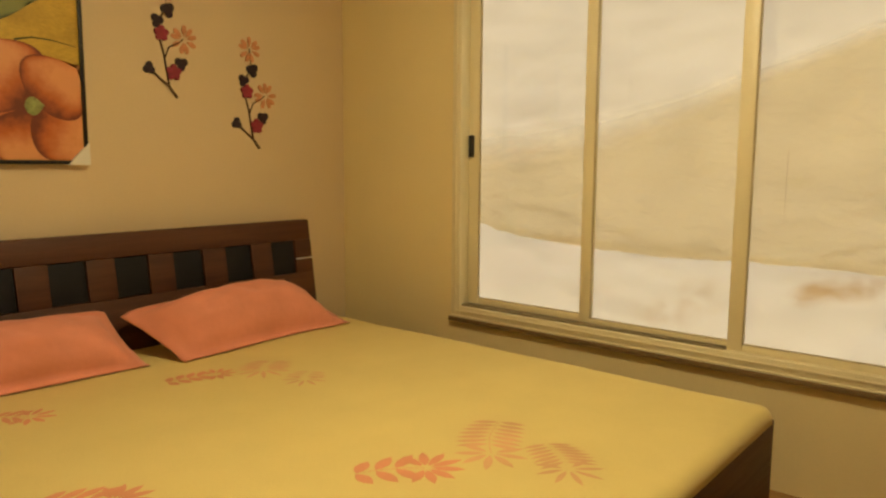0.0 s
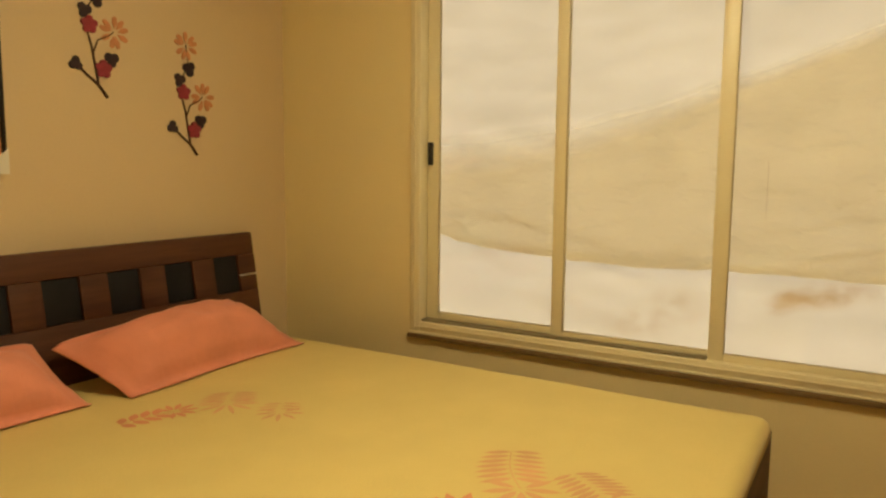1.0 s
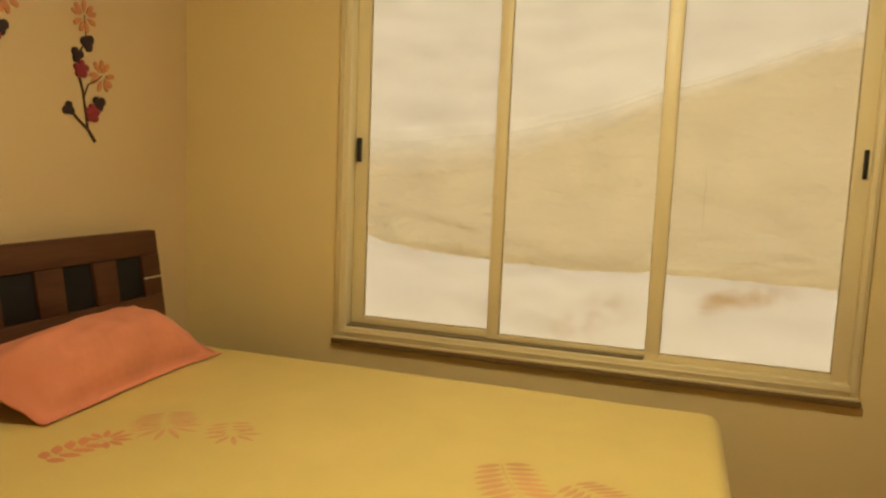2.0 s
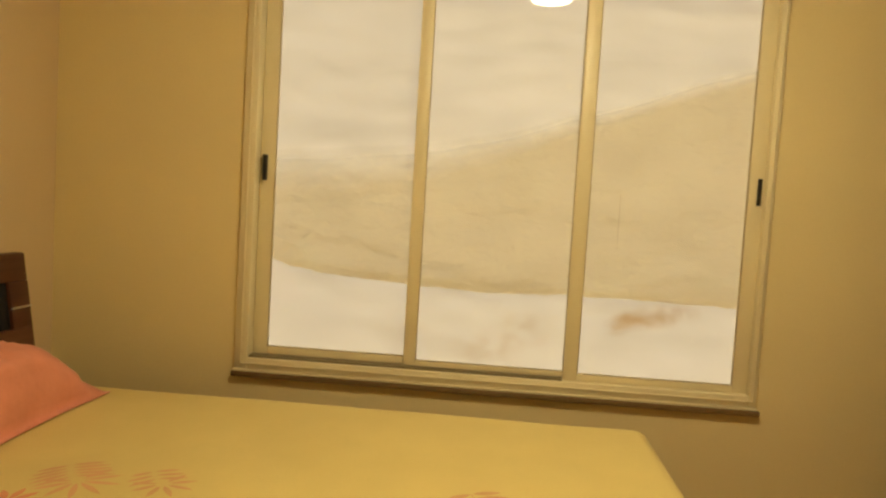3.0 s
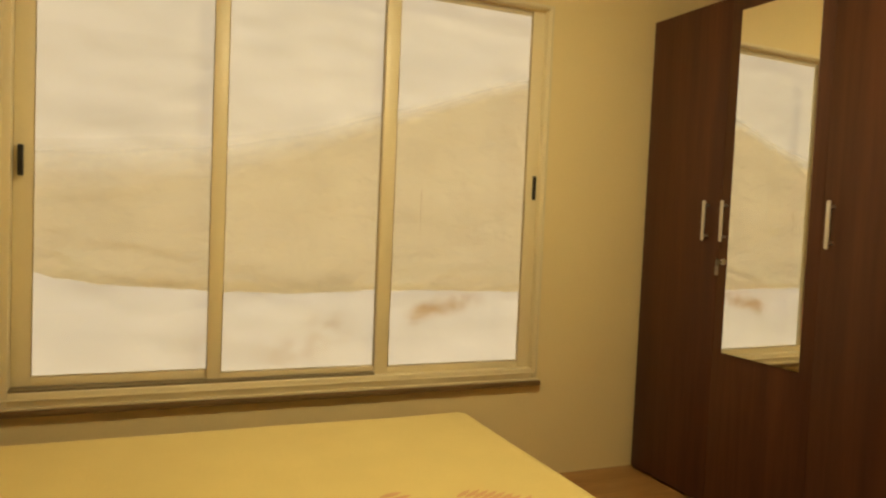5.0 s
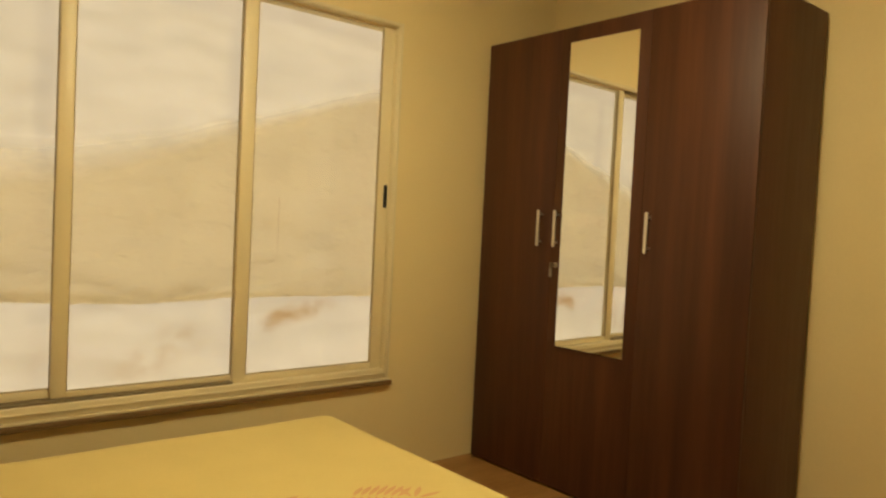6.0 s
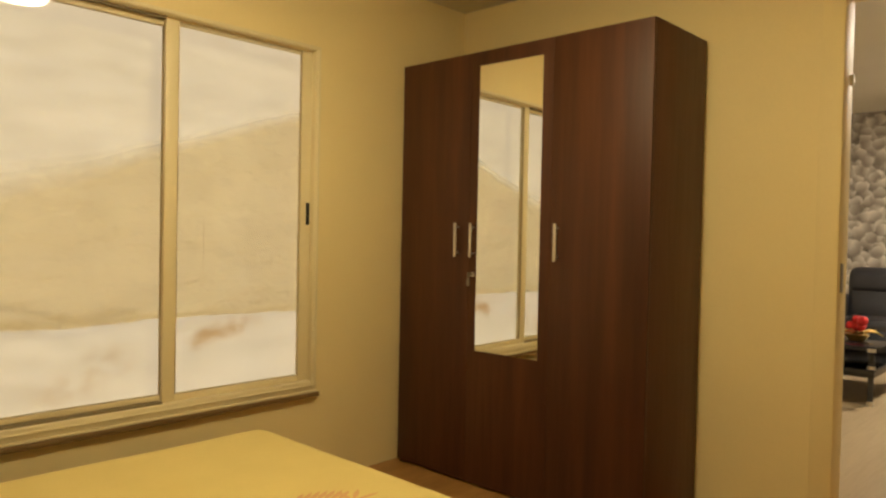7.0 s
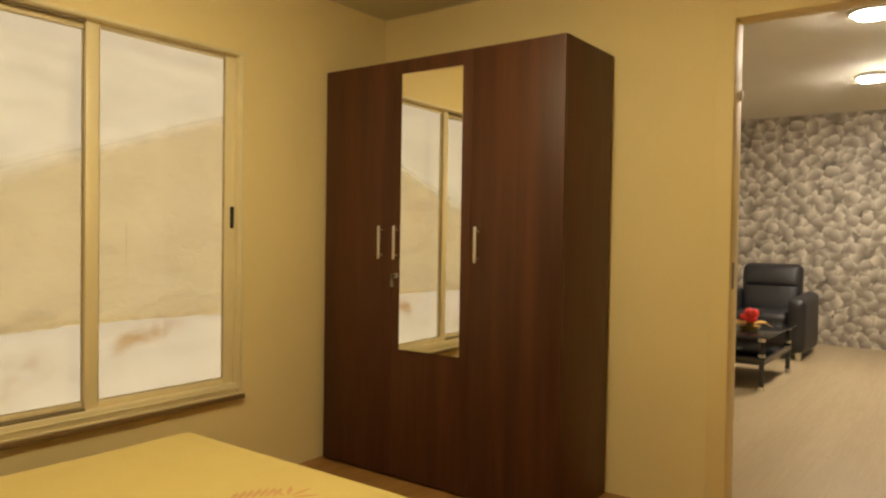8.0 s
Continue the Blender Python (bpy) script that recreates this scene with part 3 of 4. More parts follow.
for k, hy in enumerate((-0.419, -0.514, -0.978)):
    y0 = WY0 - k * DW
    d = part("door", box((WF, y0 - DW + 0.0006, 0.012), (WF + 0.018, y0 - 0.0006, 1.998), 0.0008), WARDROBE, wd)
    bar_handle(d, hy)
    if k == 1:
        glass = box((WF - 0.0085, -0.888, 0.628), (WF + 0.004, -0.542, 1.93), 0.001)
        glass.transform(Matrix.Translation((WF, -0.7115, 0)) @ Matrix.Rotation(radians(1.1), 4, "Z") @ Matrix.Translation((-WF, 0.7115, 0)))
        part("mirror", glass, MIRROR, d, "tall frameless mirror", smooth=0)
        part("lock", rod((WF - 0.008, -0.514, 0.977), (WF + 0.001, -0.514, 0.977), 0.011, seg=20), CHROME, d, "round steel lock")
        part("key", boxes(((WF - 0.026, -0.5155, 0.972), (WF - 0.006, -0.5125, 0.982)), ((WF - 0.04, -0.5165, 0.962), (WF - 0.026, -0.5115, 0.988), 0.002)), KEY, d, "steel key in the lock")
        part("spare_key", box((WF - 0.036, -0.522, 0.925), (WF - 0.032, -0.506, 0.962), 0.0015), KEY, d, "steel key hanging from the ring")

# ---------------------------------------------------------------- bed
BX0, BX1, BYF, BYN, BZ = 0.20, 2.315, -0.288, -2.215, 0.408


def top_z(x, y):
    return BZ + 0.005 * noise.noise(Vector((x * 2.2, y * 2.2, 3)))


bed = thing("bed", (1.2, -1.26, 0), "dark walnut double bed with a panelled headboard", "bed")
HBX = lambda z: 0.116 + 0.144 * (0.871 - z)      # the headboard's sloping face


def slab(y0, y1, z0, z1, front, thick, bev=0.003):
    """A piece of the sloping headboard."""
    bm = box((-thick, y0, z0), (0, y1, z1), bev)
    for v in bm.verts:
        v.co.x += HBX(v.co.z) + front
    return bm


HR, HL, HT, HB = -0.345, -2.185, 0.871, 0.30
part("top_rail", slab(HL, HR, 0.775, HT, 0, 0.04, 0.006), BEDWOOD, bed)
part("bottom_rail", slab(HL, HR, HB, 0.616, 0, 0.04), BEDWOOD, bed)
cents = [-0.512, -0.760, -1.010, -1.257, -1.505, -1.755, -2.005]
edges_y = [HR] + [v for c in cents for v in (c + 0.069, c - 0.069)] + [HL]
for a, b in zip(edges_y[::2], edges_y[1::2]):
    part("stile", slab(b, a, 0.616, 0.775, -0.0005, 0.038, 0.002), BEDWOOD, bed)
for c in cents:
    part("panel", slab(c - 0.068, c + 0.068, 0.617, 0.774, -0.010, 0.016, 0.004), PANEL, bed, "recessed black leatherette square")
part("bright_strip", slab(-0.444, -0.343, 0.683, 0.689, 0.0025, 0.003, 0.0005), CHROME, bed, "thin bright strip on the headboard")
for y in (HR - 0.06, HL + 0.06):
    part("leg", box((0.12, y - 0.035, 0), (0.19, y + 0.035, 0.32), 0.004), BEDWOOD, bed)
part("side_rail", box((0.19, BYF - 0.05, 0.07), (2.272, BYF - 0.018, 0.362), 0.004), BEDWOOD, bed)
part("side_rail", box((0.19, BYN + 0.018, 0.07), (2.272, BYN + 0.05, 0.362), 0.004), BEDWOOD, bed)
part("footboard", box((2.272, BYN + 0.012, 0.03), (2.313, BYF - 0.012, 0.362), 0.004), BEDWOOD, bed)
for y in (BYF - 0.06, BYN + 0.06):
    part("leg", box((2.20, y - 0.03, 0), (2.262, y + 0.03, 0.1), 0.004), BEDWOOD, bed)
part("slat_base", box((0.19, BYN + 0.05, 0.2), (2.272, BYF - 0.05, 0.23)), BEDWOOD, bed)
single("mattress", box((BX0, BYN + 0.03, 0.231), (2.268, BYF - 0.056, BZ - 0.02), 0.03, 3), MATTRESS, (1.2, -1.26, 0.231), "thick mattress under a yellow sheet", "mattress")


def bed_sheet():
    r, hang = 0.045, 0.006
    lo = Vector((0.14, BYN + r))
    hi = Vector((BX1 - r, BYF - r))
    out = r * math.pi / 2 + hang
    nx, ny = 110, 100
    bm = bmesh.new()
    grid = []
    for i in range(nx + 1):
        row = []
        for j in range(ny + 1):
            p = Vector((0.16 + (hi.x + out - 0.16) * i / nx, lo.y - out + (hi.y - lo.y + 2 * out) * j / ny))
            q = Vector((min(p.x, hi.x), min(max(p.y, lo.y), hi.y)))
            d = (p - q).length
            n = (p - q) / d if d > 1e-6 else Vector((0, 0))
            if d < r * math.pi / 2:
                pos, z = q + n * r * math.sin(d / r), top_z(p.x, p.y) - r * (1 - math.cos(d / r))
            else:
                w = 0.004 * noise.noise(Vector((p.x * 7, p.y * 7, 1))) * min(1, (d - r * 1.57) / 0.03)
                pos, z = q + n * (r + w), top_z(p.x, p.y) - r - (d - r * math.pi / 2)
            row.append(bm.verts.new((pos.x, pos.y, z)))
        grid.append(row)
    for i in range(nx):
        for j in range(ny):
            bm.faces.new((grid[i][j], grid[i + 1][j], grid[i + 1][j + 1], grid[i][j + 1]))
    return bm


sheet_ob = single("bed_sheet", bed_sheet(), SHEET, (1.2, -1.26, 0.33), "plain yellow cotton bed sheet with salmon leaf prints", "bed sheet", smooth=180)
so = sheet_ob.modifiers.new("thickness", "SOLIDIFY")
so.thickness, so.offset = 0.003, -1


def add_leaf(bm, x, y, ang, length, width):
    """A pointed leaflet lying on the sheet."""
    c, s = math.cos(ang), math.sin(ang)
    prof = [(0.0, 0.0), (0.2, 0.34), (0.45, 0.5), (0.72, 0.4), (1.0, 0.0), (0.72, -0.4), (0.45, -0.5), (0.2, -0.34)]
    vs = []
    for u, w in prof:
        px, py = x + c * u * length - s * w * width, y + s * u * length + c * w * width
        vs.append(bm.verts.new((px, py, top_z(px, py) + 0.0008)))
    m = bm.verts.new((x + c * 0.5 * length, y + s * 0.5 * length, top_z(x + c * 0.5 * length, y + s * 0.5 * length) + 0.0008))
    for a, b in zip(vs, vs[1:] + vs[:1]):
        bm.faces.new((a, b, m))


def spray(x0, y0, x1, y1, n, ll, lw, material, fan=0, flip=1, spread=1.05):
    """A printed stem of leaflets, with an open fan of petals at its tip."""
    bm = bmesh.new()
    ang = math.atan2(y1 - y0, x1 - x0)
    long = math.hypot(x1 - x0, y1 - y0)
    spine = lambda f: (x0 + (x1 - x0) * f - math.sin(ang) * 0.06 * long * flip * math.sin(3.1 * f), y0 + (y1 - y0) * f + math.cos(ang) * 0.06 * long * flip * math.sin(3.1 * f))
    for k in range(n):
        f = k / n * (0.85 if fan else 1.0)
        x, y = spine(f)
        grow = 0.7 + 0.4 * math.sin(0.5 + 2.2 * f)
        for side in (1, -1):
            a = ang + side * (spread - 0.2 * f)
            add_leaf(bm, x + 0.003 * math.cos(a), y + 0.003 * math.sin(a), a, ll * grow, lw)
    for k in range(12 if lw > 0.02 else 0):
        add_leaf(bm, *spine(k / 12), ang + 0.35 * flip * math.cos(3.1 * k / 12), long / 11, 0.004)
    for k in range(fan):
        a = ang + (k / max(1, fan - 1) - 0.5) * 4.2
        add_leaf(bm, x1 + 0.014 * math.cos(a), y1 + 0.014 * math.sin(a), a, ll * (1.1 - 0.05 * abs(k - fan / 2)), min(lw, ll * 0.33))
    return part("print", bm, material, sheet_ob, "printed salmon leaf spray", smooth=0)


spray(0.675, -1.425, 0.715, -1.265, 4, 0.060, 0.030, PRINT, 8)
spray(0.725, -1.03, 0.80, -1.125, 5, 0.09, 0.017, PRINT_PALE, 8, -1, 1.4)
spray(0.945, -1.03, 1.00, -1.10, 3, 0.065, 0.016, PRINT_PALE, 7, -1, 1.4)
spray(1.680, -1.500, 1.790, -1.365, 3, 0.082, 0.036, PRINT, 8)
spray(1.745, -0.99, 1.86, -1.19, 7, 0.085, 0.024, PRINT_PALE, 7, -1, 1.4)
spray(1.935, -1.04, 2.06, -1.14, 7, 0.078, 0.017, PRINT_PALE, 7, 1, 1.3)
spray(1.27, -2.06, 1.38, -1.95, 4, 0.075, 0.028, PRINT, 9)
spray(0.60, -1.96, 0.68, -1.86, 4, 0.06, 0.022, PRINT, 7)


def pillow(fl, fr, br, bl, thick, arch, label):
    """A stuffed pillow with a flat flange, slung between its four corners."""
    n = 28
    fl, fr, br, bl = (Vector(p) for p in (fl, fr, br, bl))
    up = (fr - fl).cross(bl - fl).normalized()
    up = up if up.z > 0 else -up
    bm = bmesh.new()
    sides = []
    for sgn in (1, -1):
        grid = []
        for i in range(n + 1):
            row = []
            for j in range(n + 1):
                u, v = i / n, j / n
                p = fl.lerp(fr, u).lerp(bl.lerp(br, u), v)
                pin = 0.022 * (math.sin(math.pi * u) * (1 - 2 * v) * (1 if abs(v - .5) > 0 else 0))
                p += (bl - fl).normalized() * pin * 0.7 + (fr - fl).normalized() * 0.022 * math.sin(math.pi * v) * (1 - 2 * u) * 0.7
                bu, bv = (min(1, max(0, (min(t, 1 - t) - e) / (0.5 - e))) for t, e in ((u, 0.06), (v, 0.10)))
                h = (math.sin(bu * math.pi / 2) ** 0.42) * (math.sin(bv * math.pi / 2) ** 0.48) if bu > 0 and bv > 0 else 0
                w = 1 + 0.12 * noise.noise(Vector((u * 4, v * 4, sgn))) + 0.07 * noise.noise(Vector((u * 11, v * 9, sgn)))
                pull = max(0.0, 1 - 3.2 * math.hypot(min(u, 1 - u) - 0.05, (min(v, 1 - v) - 0.08) * 0.7))
                w -= 0.16 * pull * math.sin(14 * math.atan2(min(v, 1 - v) + 0.02, min(u, 1 - u) + 0.02)) ** 2
                flange = 0.006 * noise.noise(Vector((u * 6, v * 6, 9)))
                p += up * (sgn * (0.003 + thick * 0.5 * h * w) + flange + (0 if sgn > 0 else thick * 0.12 * h))
                p.z += arch * math.sin(math.pi * u) ** 0.4 * min(1, v * 1.5)
                p.z = max(p.z, top_z(p.x, p.y) + 0.006 + (0.004 if sgn > 0 else 0))
                row.append(bm.verts.new(p))
            grid.append(row)
        for i in range(n):
            for j in range(n):
                q = (grid[i][j], grid[i + 1][j], grid[i + 1][j + 1], grid[i][j + 1])
                bm.faces.new(q if sgn > 0 else q[::-1])
        sides.append(grid)
    a, b = sides
    rim = [(i, 0) for i in range(n)] + [(n, j) for j in range(n)] + [(i, n) for i in range(n, 0, -1)] + [(0, j) for j in range(n, 0, -1)]
    for (i, j), (k, l) in zip(rim, rim[1:] + rim[:1]):
        bm.faces.new((a[i][j], b[i][j], b[k][l], a[k][l]))
    c = (fl + fr + br + bl) / 4
    return single("pillow", bm, PILLOW, (c.x, c.y, BZ), label, "pillow", group="pillows on the bed", smooth=180)


pillow((0.50, -1.255, 0.405), (0.475, -0.40, 0.405), (0.205, -0.548, 0.592), (0.24, -1.365, 0.562), 0.26, 0.034, "salmon cotton pillow leaning on the headboard by the window")
pillow((0.43, -2.14, 0.405), (0.455, -1.37, 0.405), (0.21, -1.412, 0.582), (0.225, -2.17, 0.605), 0.24, 0.024, "salmon cotton pillow leaning on the headboard's inner half")

# ---------------------------------------------------------------- wall decorations
def disc(y, z, r, lobes, depth, x, inner=0.55, turn=0.0, dome=0.0):
    """A lobed blossom or leaf standing off the wall."""
    bm = bmesh.new()
    n = lobes * 6
    ring = []
    for k in range(n):
        t = 2 * math.pi * k / n + turn
        rr = r * (inner + (1 - inner) * abs(math.cos(lobes * (t - turn) / 2)))
        ring.append((y + rr * math.cos(t), z + rr * math.sin(t)))
    front = [bm.verts.new((x + depth, a, b)) for a, b in ring]
    back = [bm.verts.new((x, a, b)) for a, b in ring]
    top = bm.verts.new((x + depth + dome, y, z))
    for k in range(n):
        m = (k + 1) % n
        bm.faces.new((front[k], front[m], top))
        bm.faces.new((back[k], back[m], front[m], front[k]))
    bm.faces.new(back[::-1])
    return bm


def outlined_flower(y, z, r, x, turn=0.0):
    """A blossom drawn as separate thin petals."""
    bm = bmesh.new()
    for k in range(9):
        t = 2 * math.pi * k / 9 + turn + 0.12 * math.sin(k * 2.3 + y * 40)
        c, s = math.cos(t), math.sin(t)
        pts = [(0.22, 0.0), (0.6, 0.17), (0.92, 0.13), (1.0, 0.0), (0.92, -0.13), (0.6, -0.17)]
        f = [bm.verts.new((x + 0.004, y + r * (c * u - s * w), z + r * (s * u + c * w))) for u, w in pts]
        b = [bm.verts.new((x + 0.001, v.co.y, v.co.z)) for v in f]
        bm.faces.new(f)
        for i in range(6):
            bm.faces.new((f[i], b[i], b[(i + 1) % 6], f[(i + 1) % 6]))
    return bm


def sprig(y, z, label):
    ob = thing("wall_decoration", (0, y, z), label, "wall decoration", "flower sprigs on the wall")
    at = lambda dy, dz, x=0.004: (x, y + dy, z + dz)
    part("stem", tube([at(0, 0), at(-0.035, 0.045), at(-0.08, 0.078), at(-0.125, 0.118)], 0.006, 0.7), STEM, ob)
    part("stem", tube([at(-0.035, 0.05), at(-0.045, 0.11), at(-0.055, 0.18), at(-0.075, 0.25), at(-0.07, 0.32), at(-0.035, 0.37), at(-0.043, 0.46)], 0.0045, 0.6), STEM, ob)
    part("stem", tube([at(-0.052, 0.16), at(-0.03, 0.21), at(0.02, 0.235), at(0.037, 0.25)], 0.0035, 0.6), STEM, ob)
    for dy, dz, r, lobes, turn in ((-0.123, 0.114, 0.028, 3, 1.5), (0.024, 0.145, 0.032, 3, 0.5), (-0.08, 0.312, 0.030, 3, 2.3), (-0.03, 0.362, 0.034, 3, 0.8)):
        part("leaf", disc(y + dy, z + dz, r, lobes, 0.006, 0.0015, 0.6, turn, 0.004), LEAFD, ob)
    for dy, dz, r in ((-0.014, 0.105, 0.036), (-0.064, 0.262, 0.034)):
        part("blossom", disc(y + dy, z + dz, r, 5, 0.010, 0.0015, 0.7, 0.3, 0.008), MAGENTA, ob, "magenta blossom")
    for dy, dz, r in ((0.040, 0.248, 0.062), (-0.043, 0.455, 0.060)):
        part("open_blossom", outlined_flower(y + dy, z + dz, r, 0.001, 0.2), PEACH, ob, "peach blossom of thin petals")
    return ob


sprig(-0.543, 1.216, "flower sprig wall ornament, magenta and peach, hung lower")
sprig(-0.960, 1.425, "flower sprig wall ornament, magenta and peach, hung higher")

# framed painting
PY0, PY1, PZ0, PZ1 = -1.360, -2.02, 1.140, 1.95
pic = thing("painting", (0.0, -1.7, PZ0), "framed painting of an orange flower on ochre", "painting")
ft = 0.014
part("frame", boxes(((0.002, PY1, PZ0), (0.034, PY0, PZ0 + ft), 0.002), ((0.002, PY1, PZ1 - ft), (0.034, PY0, PZ1), 0.002),
                    ((0.002, PY0 - ft, PZ0 + ft), (0.034, PY0, PZ1 - ft), 0.002), ((0.002, PY1, PZ0 + ft), (0.034, PY1 + ft, PZ1 - ft), 0.002)), FRAME_B, pic)
canvas = part("canvas", box((0.004, PY1 + ft, PZ0 + ft), (0.022, PY0 - ft, PZ1 - ft)), CANVAS, pic, smooth=0)


def pigment(name, base, mid, light):
    """Brushed paint that runs from a dark heart and edge to a light middle."""
    m, nt, p = node_mat(name)
    tone = nt.nodes.new("ShaderNodeAttribute")
    tone.attribute_name = "blend"
    brush = noise_tex(nt, coords(nt), 24, 4)
    k = nt.nodes.new("ShaderNodeMath")
    k.operation = "MULTIPLY_ADD"
    k.inputs[1].default_value, k.inputs[2].default_value = 0.6, -0.32
    nt.links.new(brush, k.inputs[0])
    add = nt.nodes.new("ShaderNodeMath")
    nt.links.new(tone.outputs["Fac"], add.inputs[0])
    nt.links.new(k.outputs[0], add.inputs[1])
    nt.links.new(ramp(nt, add.outputs[0], [(0.05, base), (0.4, mid), (0.95, light)]), p.inputs["Base Color"])
    p.inputs["Roughness"].default_value = 0.5
    bump(nt, p, brush, 0.15, 0.002)
    return m


ORANGE = pigment("orange_petal_paint", (0.17, 0.03, 0.008), (0.52, 0.125, 0.024), (0.74, 0.32, 0.12))
LEAF_P = pigment("green_leaf_paint", (0.03, 0.045, 0.012), (0.06, 0.085, 0.025), (0.22, 0.24, 0.06))


def petal(cy, cz, ang, length, width, x, material, label, n=14, k=10):
    """A painted petal, flat on the canvas and cut off at its edge."""
    bm = bmesh.new()
    tones, grid = [], []
    lim = lambda y, z: (min(max(y, PY1 + ft + 0.001), PY0 - ft - 0.001), min(max(z, PZ0 + ft + 0.001), PZ1 - ft - 0.001))
    for i in range(n + 1):
        u = i / n
        half = width * 0.5 * (math.sin(math.pi * u ** 0.82) ** 0.75 if 0 < u < 1 else 0.0) + 0.004
        row = []
        for j in range(-k, k + 1):
            w = j / k
            d = u * length * (1 - 0.10 * w * w) + 0.012
            row.append(bm.verts.new((x, *lim(cy + math.cos(ang) * d - math.sin(ang) * w * half, cz + math.sin(ang) * d + math.cos(ang) * w * half))))
            tones.append(max(0.0, (1 - abs(w) ** 7) * min(1, u * 1.9) * (0.55 + 0.45 * math.sin(2.6 * u + 0.9 * w))))
        grid.append(row)
    for a, b in zip(grid, grid[1:]):
        for j in range(2 * k):
            bm.faces.new((a[j], a[j + 1], b[j + 1], b[j]))
    ob = part("painted_shape", bm, material, canvas, label, smooth=0)
    at = ob.data.attributes.new("blend", "FLOAT", "POINT")
    at.data.foreach_set("value", tones)
    return ob


FY, FZ = -1.555, 1.352
petal(-1.87, 1.66, radians(12), 0.36, 0.13, 0.0226, LEAF_P, "dark green painted leaf")
for k, (ang, ln, wd_) in enumerate(((203, 0.34, 0.31), (130, 0.29, 0.31), (268, 0.27, 0.31), (327, 0.32, 0.27), (42, 0.235, 0.27))):
    petal(FY, FZ, radians(ang), ln, wd_, 0.0230 + 0.0006 * k, ORANGE, "orange painted petal")
petal(FY - 0.036, FZ - 0.004, 0.1, 0.07, 0.06, 0.0268, GREEN, "green painted flower heart")
part("brush_line", tube([(0.0232, -1.60, 1.585), (0.0232, -1.54, 1.60), (0.0232, -1.47, 1.598), (0.0232, -1.385, 1.583)], 0.004, 0.3, 6), GREEN_D, canvas, "thin dark painted line")
cp = bmesh.new()
vs = [cp.verts.new(p) for p in ((0.0355, PY0 - 0.08, PZ0 - 0.003), (0.0355, PY0 + 0.004, PZ0 - 0.003), (0.0355, PY0 + 0.004, PZ0 + 0.085))]
vb = [cp.verts.new((0.001, v.co.y, v.co.z)) for v in vs]
cp.faces.new(vs)
cp.faces.new(vb[::-1])
for k in range(3):
    cp.faces.new((vs[k], vb[k], vb[(k + 1) % 3], vs[(k + 1) % 3]))
part("corner_guard", cp, CARD, pic, "white card corner guard", smooth=0)

# ---------------------------------------------------------------- lamps
cl = thing("ceiling_lamp", (1.99, -1.43, RH), "round flush ceiling lamp, switched on", "ceiling lamp")
part("base", rod((1.99, -1.43, RH - 0.012), (1.99, -1.43, RH - 0.001), 0.15, seg=40), WHITE, cl)
part("diffuser", rod((1.99, -1.43, RH - 0.055), (1.99, -1.43, RH - 0.0125), 0.105, 0.135, 40), LAMP_ON, cl, "glowing round diffuser")
for x, y, glow in ((7.72, -2.0, LR_LAMP_ON), (5.70, -2.2, LR_NEAR_ON)):
    dl = thing("ceiling_light", (x, y, LH), "round living room ceiling light, switched on", "ceiling light", "living room lights")
    ring = [(x + 0.122 * math.cos(a), y + 0.122 * math.sin(a), LH - 0.017) for a in (2 * math.pi * k / 32 for k in range(33))]
    part("rim", tube(ring, 0.017, 1.0, 10), WHITE, dl)
    part("diffuser", rod((x, y, LH - 0.05), (x, y, LH - 0.0125), 0.09, 0.106, 32), glow, dl, "glowing diffuser")

# ---------------------------------------------------------------- living room things
ac = thing("armchair", (8.7, -1.0, 0), "black leather armchair with a padded headrest", "armchair")
AX, AY0, AY1 = 8.22, -0.58, -1.445     # front of the chair and its two sides


def soft_pad(lo, hi, bev, lean=0.0, puff=0.0, tuck=0.0):
    """A stuffed leather block: rounded edges, a bulging front and a pull across its middle."""
    bm = box(lo, hi, bev, 5)
    bmesh.ops.subdivide_edges(bm, edges=[e for e in bm.edges if e.calc_length() > 0.15], cuts=9, use_grid_fill=True)
    for v in bm.verts:
        u, w = ((v.co[k] - lo[k]) / (hi[k] - lo[k]) for k in (1, 2))
        swell = max(0.0, math.sin(math.pi * u)) ** 0.6 * max(0.0, math.sin(math.pi * w)) ** 0.6
        if v.co.x < (lo[0] + hi[0]) / 2:
            v.co.x -= puff * swell - tuck * math.exp(-((w - 0.42 + 0.25 * (u - 0.5) ** 2) / 0.07) ** 2) * max(0.0, math.sin(math.pi * u)) ** 0.5
        v.co.x += (v.co.z - 0.4) * lean
    return bm


part("base", box((AX + 0.06, AY1 + 0.02, 0.06), (AX + 0.85, AY0 - 0.02, 0.28), 0.02), LEATHER, ac)
part("seat", soft_pad((AX + 0.02, AY1 + 0.165, 0.25), (AX + 0.68, AY0 - 0.165, 0.45), 0.06, 0, 0.015), LEATHER, ac)
for y0, y1 in ((AY1, AY1 + 0.165), (AY0 - 0.165, AY0)):
    arm = soft_pad((AX, y0, 0.07), (AX + 0.82, y1, 0.60), 0.07, 0, 0.012)
    for v in arm.verts:
        v.co.z += 0.035 * max(0.0, (v.co.x - AX) / 0.82) * (v.co.z > 0.4)
    part("armrest", arm, LEATHER, ac)
part("backrest", soft_pad((AX + 0.50, AY1 + 0.145, 0.36), (AX + 0.72, AY0 - 0.145, 0.76), 0.06, 0.24, 0.035), LEATHER, ac)
part("headrest", soft_pad((AX + 0.475, AY1 + 0.14, 0.66), (AX + 0.70, AY0 - 0.14, 0.915), 0.075, 0.24, 0.035, 0.05), LEATHER, ac)
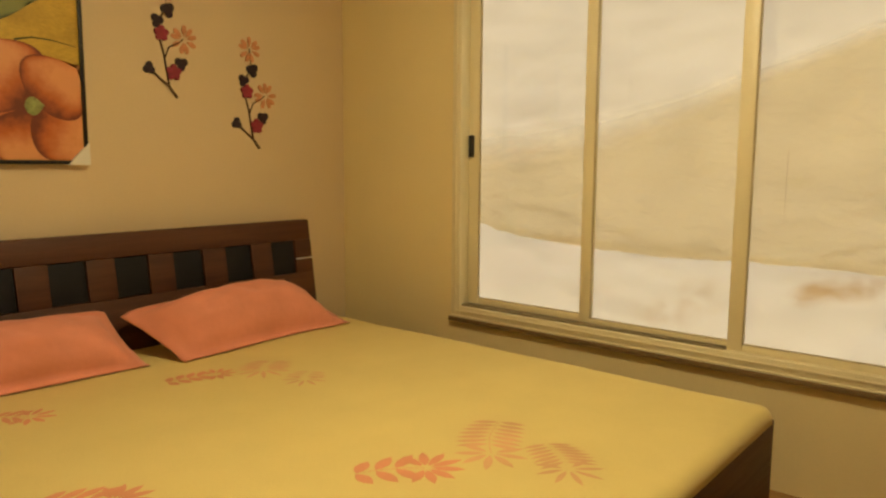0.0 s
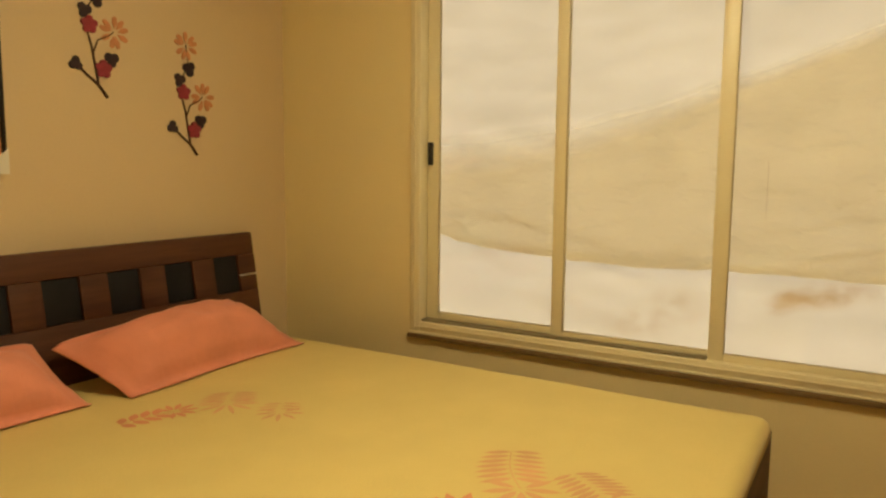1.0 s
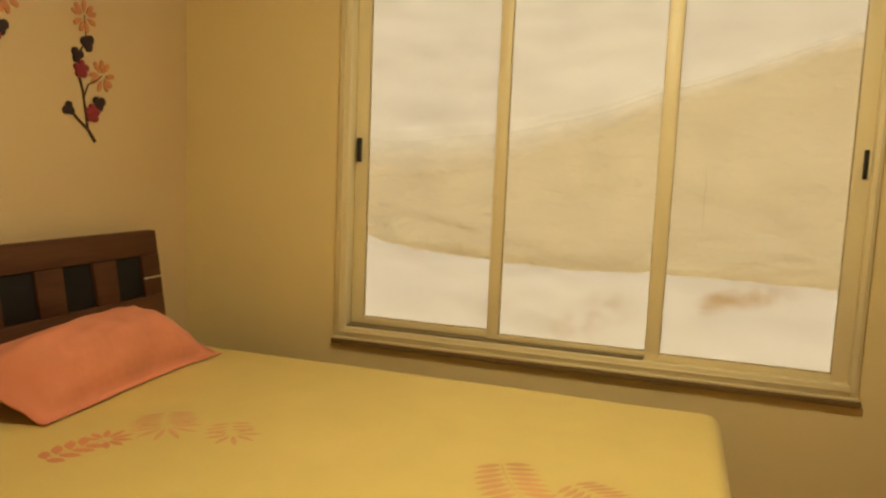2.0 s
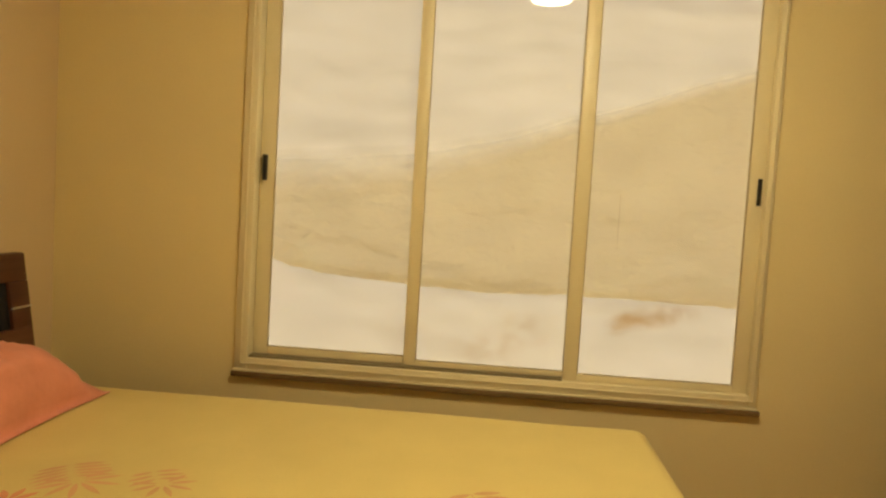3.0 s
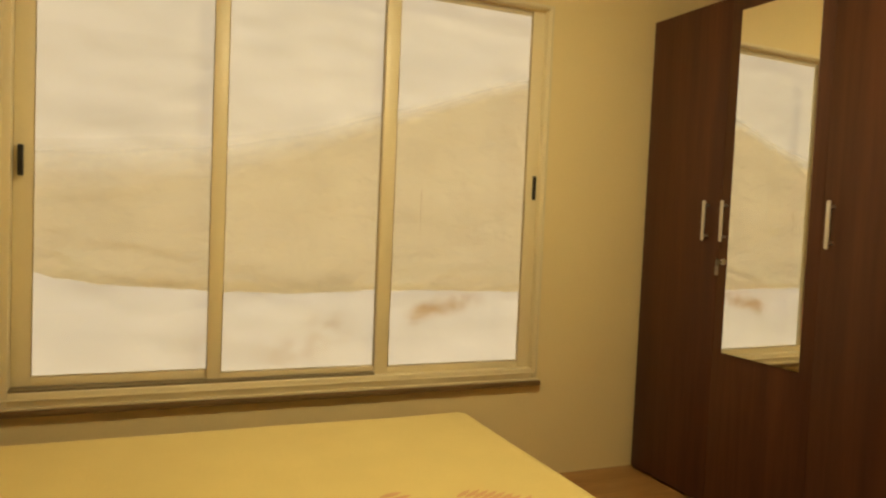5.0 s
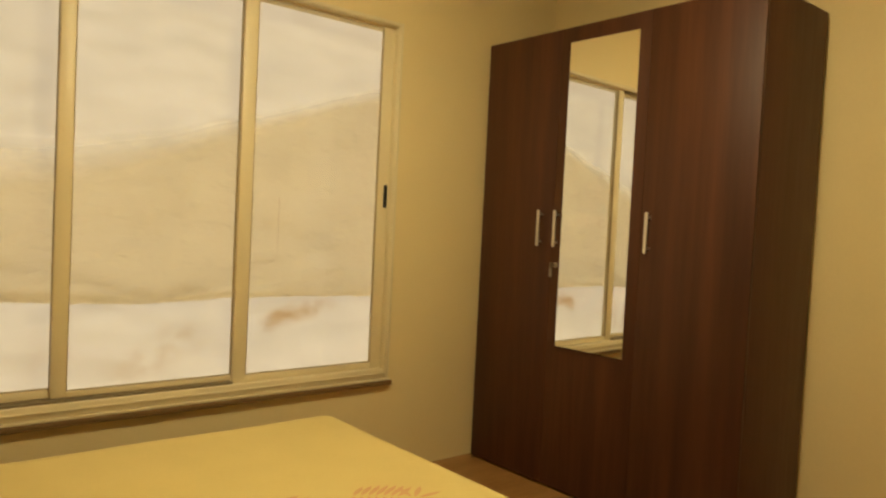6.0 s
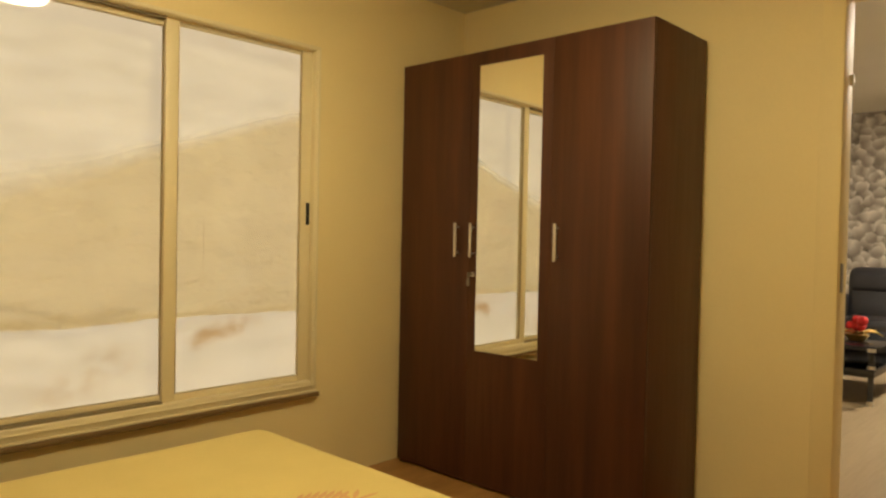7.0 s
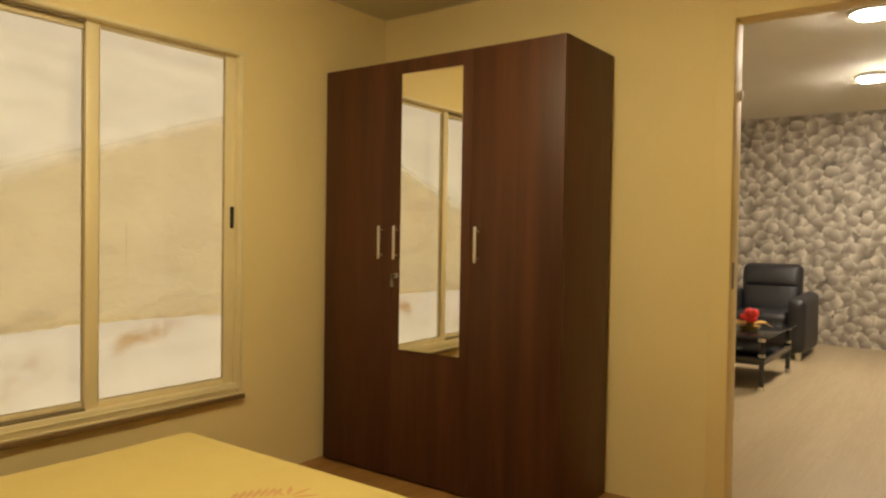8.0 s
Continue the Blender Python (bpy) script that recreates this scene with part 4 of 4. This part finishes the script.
for x in (AX + 0.07, AX + 0.78):
    for y in (AY0 - 0.06, AY1 + 0.06):
        part("foot", rod((x, y, 0), (x, y, 0.08), 0.022, 0.03, 16), CHROME, ac, "chrome foot")

ct = thing("coffee_table", (7.0, -1.15, 0), "black glass coffee table with chrome fittings", "coffee table")
TX0, TX1, TY0, TY1 = 6.50, 7.58, -0.84, -1.49
part("tabletop", box((TX0, TY1, 0.415), (TX1, TY0, 0.427), 0.004), DARKGLASS, ct, "dark glass tabletop")
part("shelf", box((TX0 + 0.03, TY1 + 0.03, 0.20), (TX1 - 0.03, TY0 - 0.03, 0.26), 0.012, 3), LACQUER, ct, "thick black lacquered shelf")
for x in (TX0 + 0.055, TX1 - 0.055):
    for y in (TY0 - 0.055, TY1 + 0.055):
        leg = part("leg", rod((x, y, 0.03), (x, y, 0.385), 0.02, seg=18), LACQUER, ct, "black leg")
        part("cap", rod((x, y, 0.385), (x, y, 0.4145), 0.027, 0.03, 18), CHROME, leg, "chrome cap under the glass")
        part("collar", rod((x, y, 0.265), (x, y, 0.285), 0.026, seg=18), CHROME, leg, "chrome collar")
        part("foot", rod((x, y, 0), (x, y, 0.035), 0.026, 0.021, 18), CHROME, leg, "chrome foot")

fa = thing("flower_arrangement", (6.82, -1.275, 0.427), "red flower arrangement with gilt leaves on the table", "flowers")
rng = random.Random(4)
part("bowl", rod((6.82, -1.275, 0.427), (6.82, -1.275, 0.475), 0.05, 0.09, 24), GOLD, fa, "gilt bowl")
for k in range(11):
    a, rr = rng.uniform(0, 6.28), rng.uniform(0.0, 0.075)
    bm = bmesh.new()
    c = Vector((6.82 + rr * math.cos(a), -1.275 + rr * math.sin(a), 0.52 + rng.uniform(0, 0.065)))
    bmesh.ops.create_icosphere(bm, subdivisions=2, radius=0.034, matrix=Matrix.Translation(c))
    for v in bm.verts:
        d = v.co - c
        v.co = c + d * (1 + 0.35 * noise.noise(v.co * 60 + Vector((k, 0, 0))))
    part("bloom", bm, RED, fa, "red bloom")
for k in range(10):
    a = 2 * math.pi * k / 10
    p0 = Vector((6.82, -1.275, 0.475))
    p1 = p0 + Vector((0.11 * math.cos(a), 0.11 * math.sin(a), 0.03))
    p2 = p0 + Vector((0.17 * math.cos(a), 0.17 * math.sin(a), -0.005 + 0.03 * (k % 2)))
    part("leaf", tube([p0, p1, p2], 0.012, 0.25, 6), GOLD, fa, "gilt leaf")
